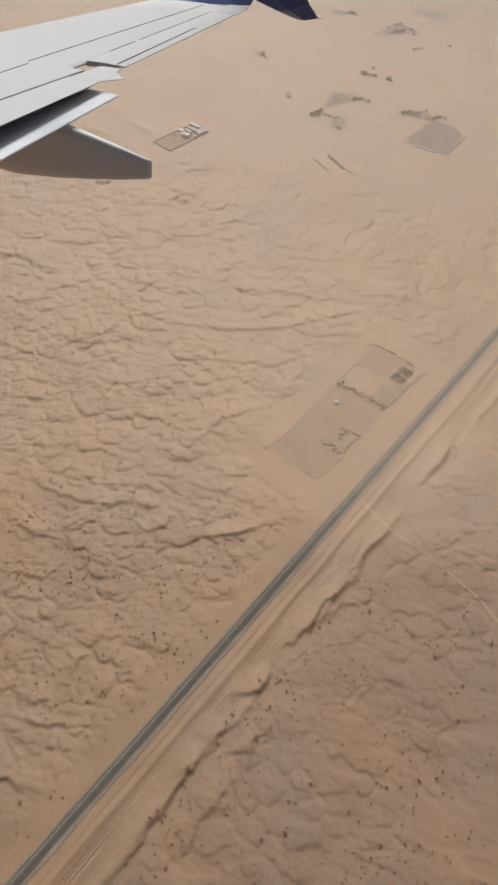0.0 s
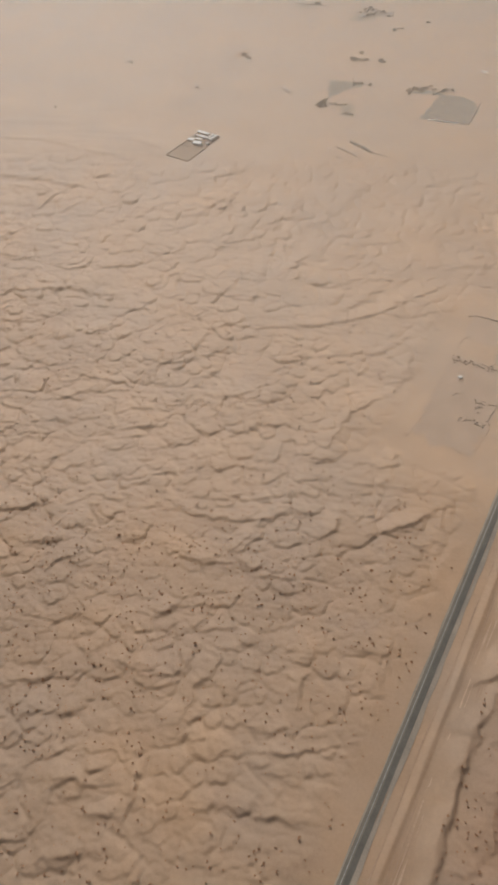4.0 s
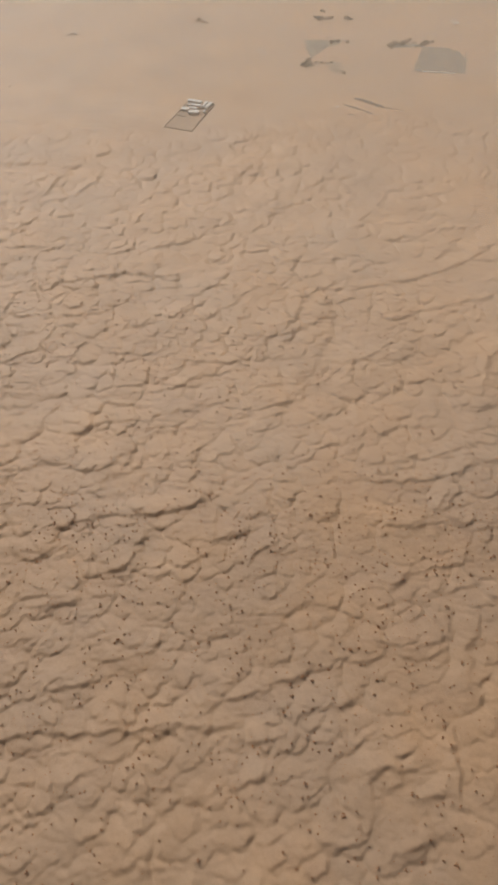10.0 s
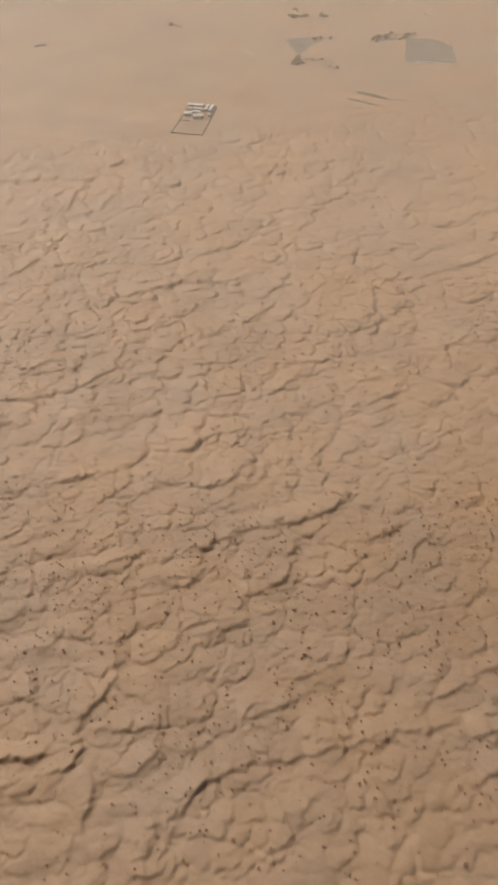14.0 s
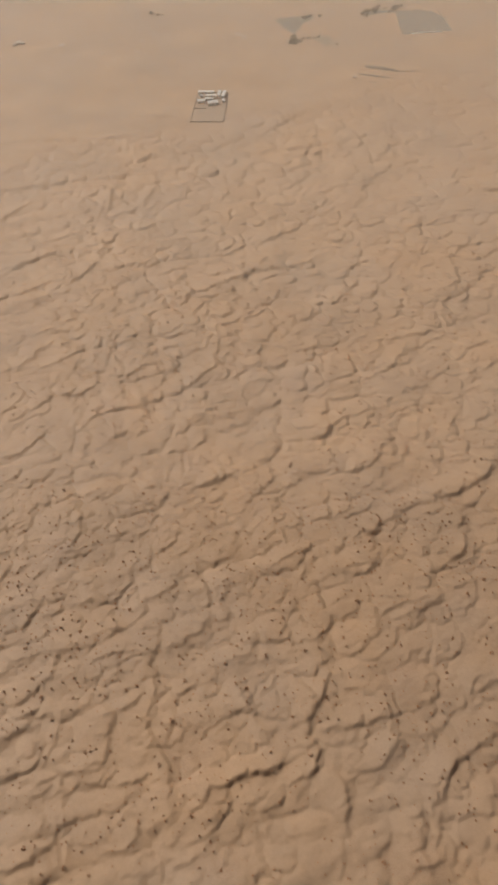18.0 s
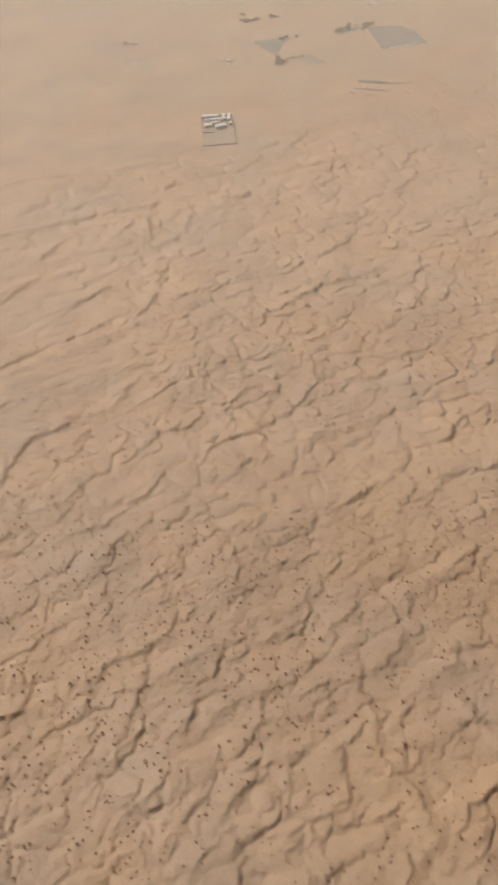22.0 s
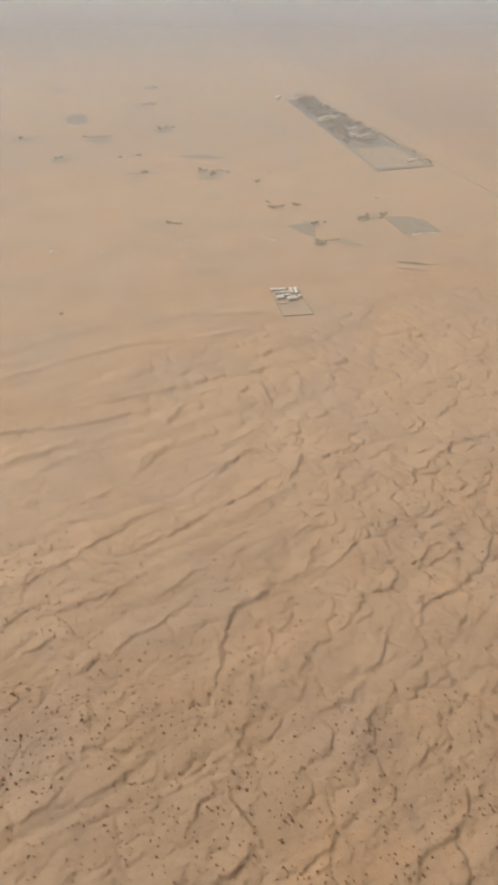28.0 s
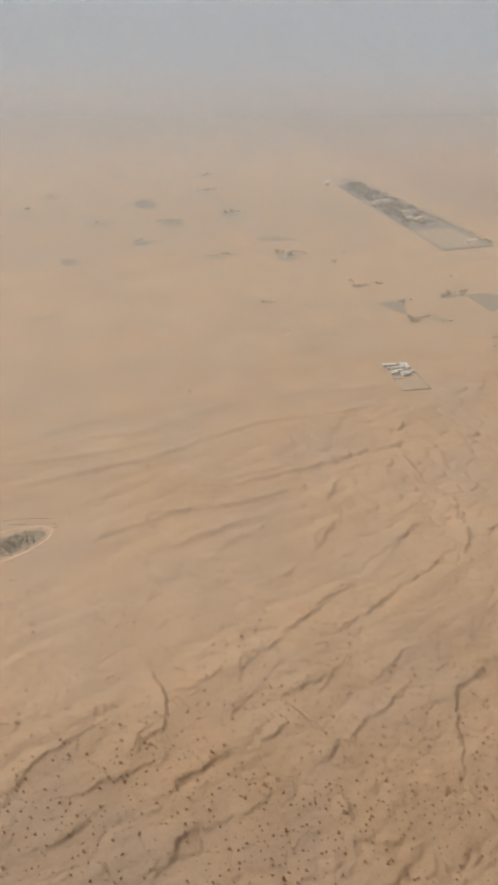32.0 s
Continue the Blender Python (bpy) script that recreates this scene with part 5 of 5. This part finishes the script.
# ---------------------------------------------------------------- ringed water hole at the dunes' edge
def ring_bank(cx, cy, rx, ry, wide, tall, material, label):
    bm = bmesh.new()
    rows = []
    n = 56
    for k in range(n):
        a = 2 * math.pi * k / n
        w = wide * (1 + 0.3 * noise.noise((math.cos(a) * 2, math.sin(a) * 2, 5)))
        h = tall * (1 + 0.4 * noise.noise((math.cos(a) * 3, math.sin(a) * 3, 9)))
        rows.append([bm.verts.new(((rx + s * w) * math.cos(a), (ry + s * w) * math.sin(a), z)) for s, z in ((0.5, -0.1), (0.2, h * 0.8), (-0.05, h), (-0.5, -0.1))])
    for k in range(n):
        for i in range(3):
            bm.faces.new((rows[k][i], rows[(k + 1) % n][i], rows[(k + 1) % n][i + 1], rows[k][i + 1]))
    ob = mesh_object("ring_bank", bm, material, smooth=True)
    ob.matrix_basis = pose(cx, cy, 0.05)
    return tagged(ob, label, "earth bank")


ring_bank(-482, 705, 36, 14, 4.0, 0.4, TRACK, "pale oval earth bank round a scrubby hollow")
patch("hollow_soil", [(-482 + 31 * math.cos(a * 0.35), 705 + 10 * math.sin(a * 0.35)) for a in range(18)], FIELD, "damp dark soil in a banked hollow", "soil", 0.09, 1.5)
xs, ys = rng.normal(-478, 12, 420), rng.normal(705, 4.0, 420)
scatter("hollow_scrub", xs, ys, rng.uniform(0.7, 1.6, 420), GREEN, "dense dark green scrub in a banked hollow")
for a, b in (((-474, 733), (-452, 724)), ((-452, 724), (-440, 716)), ((-450, 709), (-440, 705)), ((-440, 705), (-441, 711)), ((-489, 698), (-479, 694)), ((-479, 694), (-482, 687)),
             ((-496, 673), (-486, 670)), ((-470, 726), (-458, 720))):
    ruined_wall(a, b, 0.9, 0.1, "low pale wall of a small desert yard", 0.7, 0.15)


# ---------------------------------------------------------------- the aircraft's wing, where the flight begins
def paintwork(name, tone, rough):
    """Smooth sprayed paint with faint cloudy grime and a slightly uneven gloss."""
    m, t, b = nodes_of(name)
    grime = noise_node(t, 0.7, 4.0, 0.6, stretch=(0.35, 1.0, 1.0))
    fine = noise_node(t, 7.0, 2.0)
    col = ramp(t, grime.outputs["Fac"], ((0.3, tuple(c * 0.95 for c in tone)), (0.7, tone)))
    col = mixed(t, col, ramp(t, fine.outputs["Fac"], ((0.3, (0.985,) * 3), (0.7, (1.01,) * 3))), 1.0, "MULTIPLY")
    t.links.new(col, b.inputs["Base Color"])
    b.inputs["Roughness"].default_value = rough
    return m


SKIN = paintwork("wing_grey_paint", (0.52, 0.525, 0.52), 0.62)
FLAP_SKIN = paintwork("flap_grey_paint", (0.60, 0.63, 0.67), 0.5)
SKIN_LOW = paintwork("fairing_grey_paint", (0.78, 0.775, 0.76), 0.6)
BLUE = surface("winglet_blue_paint", (0.03, 0.075, 0.30), (0.04, 0.09, 0.34), 0.4, 0.3, 0.0, fine=5.0)
SEAL_SHADE = surface("gap_rubber_and_shade", (0.03, 0.03, 0.032), (0.055, 0.055, 0.058), 1.0, 0.7)

aircraft_wing = new("aircraft_wing")
aircraft_wing.matrix_basis = Matrix(((-0.34414, -0.93892, -0.00059, 437.292), (0.89461, -0.32809, 0.30336, 71.834),
                                     (-0.28502, 0.10387, 0.95288, 402.835), (0, 0, 0, 1)))
tagged(aircraft_wing, "light grey airliner wing with lowered flap and blue winglets", "aircraft wing")


def lead(b):
    return -6.2 - 0.46 * (b - 14)


def trail_edge(b):
    return -8.47 - 0.22 * (b - 12.95)


def inner_edge(b):
    """The fixed trailing edge over the flap."""
    return -8.32 - 0.26 * (b - 11.98)


def spoiler_edge(b):
    return -8.01 - 0.34 * (b - 12.34)


def rise(b):
    return 0.1232 * (b - 1.9)


def blade(rows, steps=8, drop=0.0):
    """A closed skin through wing sections: rows of (span, front, back, height, thickness, nose)."""
    bm = bmesh.new()
    rings = []
    for b, front, back, z, thick, nose in rows:
        ring = []
        for k in range(steps + 1):
            c = k / steps
            c = 0.5 - 0.5 * math.cos(math.pi * c)
            t = thick * (math.sqrt(c) * nose + (1 - nose)) * (1 - 0.93 * c ** 1.6)
            ring.append((b, front + (back - front) * c, z + t - drop * c))
        for k in range(steps, -1, -1):
            c = k / steps
            c = 0.5 - 0.5 * math.cos(math.pi * c)
            t = 0.7 * thick * (math.sqrt(c) * nose + (1 - nose)) * (1 - 0.93 * c ** 1.6)
            ring.append((b, front + (back - front) * c, z - t - 0.004 - drop * c))
        rings.append([bm.verts.new(v) for v in ring])
    for a, b in zip(rings, rings[1:]):
        for i in range(len(a)):
            j = (i + 1) % len(a)
            bm.faces.new((a[i], b[i], b[j], a[j]))
    bm.faces.new(rings[0])
    bm.faces.new(rings[-1][::-1])
    return bm


def chord_at(b, share):
    return lead(b) + (trail_edge(b) - lead(b)) * share


outer = [12.45 + k * 0.775 for k in range(7)]
inner = [5.2 + k * 0.9 for k in range(9)]
main_panel = part("main_panel", blade([(b, lead(b), chord_at(b, 0.80) if b > 12.4 else spoiler_edge(b), rise(b), 0.20 - 0.009 * (b - 5), 1.0) for b in (*inner, *outer)]), SKIN, aircraft_wing, smooth=True)
part("aileron", blade([(b, chord_at(b, 0.812), trail_edge(b), rise(b) + 0.01, 0.045, 0.3) for b in (12.72, 14.0, 15.3, 16.45)]), SKIN, aircraft_wing, "light grey aileron")
part("tip_panel", blade([(b, chord_at(b, 0.80), trail_edge(b), rise(b) + 0.005, 0.045, 0.3) for b in (16.49, 16.8, 17.1)]), SKIN, aircraft_wing)
part("fixed_panel", blade([(b, spoiler_edge(b) - 0.015, inner_edge(b), rise(b) + 0.012, 0.03, 0.3) for b in (5.2, 7.5, 10.0, 11.98)]), SKIN, aircraft_wing)
part("end_panel", blade([(b, spoiler_edge(b) - 0.02, front, rise(b) + 0.01, 0.025, 0.3) for b, front in ((12.0, -8.33), (12.2, -8.56), (12.45, -8.38), (12.6, -8.40))]), SKIN, aircraft_wing)
part("flap", blade([(b, inner_edge(b) + 0.50, inner_edge(b) - 0.25, rise(b) - 0.09 - 0.035 * (11.95 - b), 0.05, 1.0) for b in (5.2, 8.0, 10.2, 11.95)], drop=0.03),
     FLAP_SKIN, aircraft_wing, "lowered blue-grey flap", True)
# Near-black strip that stands for the shade under the fixed panel.
part("flap_slot", blade([(b, inner_edge(b) + 0.42, inner_edge(b) + 0.10, rise(b) - 0.045, 0.012, 0.0) for b in (5.2, 8.0, 11.9)]), SEAL_SHADE, aircraft_wing, "dark strip painted as the shade in the slot above the flap")


def seam(b0, b1, line, wide, lift):
    """A thin dark strip on the skin, along the span."""
    part("panel_seam", blade([(b, line(b) + wide, line(b) - wide, rise(b) + lift(b), 0.006, 0.0) for b in (b0, (b0 + b1) / 2, b1)]), SEAL_SHADE, main_panel, "thin dark panel seam")


def skin_lift(b, share):
    """The height of the main panel's upper skin over the wing's middle plane."""
    end = chord_at(b, 0.80) if b > 12.4 else spoiler_edge(b)
    c = (chord_at(b, share) - lead(b)) / (end - lead(b))
    return (0.20 - 0.009 * (b - 5)) * math.sqrt(c) * (1 - 0.93 * c ** 1.6)


seam(8.0, 16.9, lambda b: chord_at(b, 0.60), 0.0035, lambda b: skin_lift(b, 0.60))
seam(8.0, 12.3, lambda b: chord_at(b, 0.63), 0.0035, lambda b: skin_lift(b, 0.63))
for b0, b1 in ((13.35, 14.0), (14.15, 15.5), (15.56, 16.42)):
    seam(b0, b1, lambda b: chord_at(b, 0.805), 0.022, lambda b: 0.03)
seam(8.0, 12.3, lambda b: spoiler_edge(b) - 0.005, 0.016, lambda b: 0.032)
seam(12.75, 15.2, lambda b: trail_edge(b) + 0.12, 0.005, lambda b: 0.03)

bm = bmesh.new()
rings = []
for fw, half, zc, tall in ((-5.9, 0.03, 0.80, 0.05), (-6.8, 0.09, 0.68, 0.24), (-7.6, 0.10, 0.64, 0.34), (-8.2, 0.09, 0.62, 0.31), (-8.8, 0.07, 0.55, 0.20), (-9.19, 0.04, 0.51, 0.115), (-9.24, 0.02, 0.51, 0.095)):
    ring = []
    for i in range(14):
        c, q = math.cos(2 * math.pi * i / 14), math.sin(2 * math.pi * i / 14)
        ring.append(bm.verts.new((10.95 + half * math.copysign(abs(c) ** 0.5, c), fw, zc + tall * math.copysign(abs(q) ** 0.6, q))))
    rings.append(ring)
for a, b in zip(rings, rings[1:]):
    for i in range(14):
        j = (i + 1) % 14
        bm.faces.new((a[i], b[i], b[j], a[j]))
bm.faces.new(rings[0])
bm.faces.new(rings[-1][::-1])
part("flap_track_fairing", bm, SKIN_LOW, aircraft_wing, "tapered grey fairing under the flap", True)


def fin(rows):
    """A thin swept surface through rows of (front, back) corners, with thickness."""
    bm = bmesh.new()
    rings = []
    for front, back in rows:
        f, b = Vector(front), Vector(back)
        mid = f.lerp(b, 0.35)
        rings.append([bm.verts.new(v) for v in (f, mid + Vector((0.05, 0, 0.02)), b, mid - Vector((0.05, 0, 0.02)))])
    for a, b in zip(rings, rings[1:]):
        for i in range(4):
            bm.faces.new((a[i], b[i], b[(i + 1) % 4], a[(i + 1) % 4]))
    bm.faces.new(rings[0])
    bm.faces.new(rings[-1][::-1])
    return bm


winglet = part("winglet", fin((((17.05, -7.75, 1.90), (17.12, -9.40, 1.92)), ((17.45, -8.35, 2.25), (17.48, -9.55, 2.25)), ((17.75, -8.95, 3.0), (17.78, -9.9, 3.0)), ((18.0, -9.9, 4.3), (18.02, -10.5, 4.3)))),
     BLUE, aircraft_wing, "deep blue upswept winglet")
part("winglet_strake", fin((((17.2, -9.47, 2.01), (17.2, -10.21, 2.40)), ((17.5, -9.85, 1.85), (17.5, -10.40, 2.0)), ((17.85, -10.19, 1.72), (17.85, -10.56, 1.77)))),
     BLUE, winglet, "dark blue downswept winglet blade")
for b, fw, z in ((17.86, -10.53, 1.77), (17.7, -10.46, 1.88), (13.4, -8.4, 1.40), (14.6, -8.69, 1.55), (15.8, -8.98, 1.70)):
    part("static_wick", boxed(b - 0.004, b + 0.004, fw - 0.14, fw, z - 0.004, z + 0.004), SEAL_SHADE, aircraft_wing, "thin dark static wick")
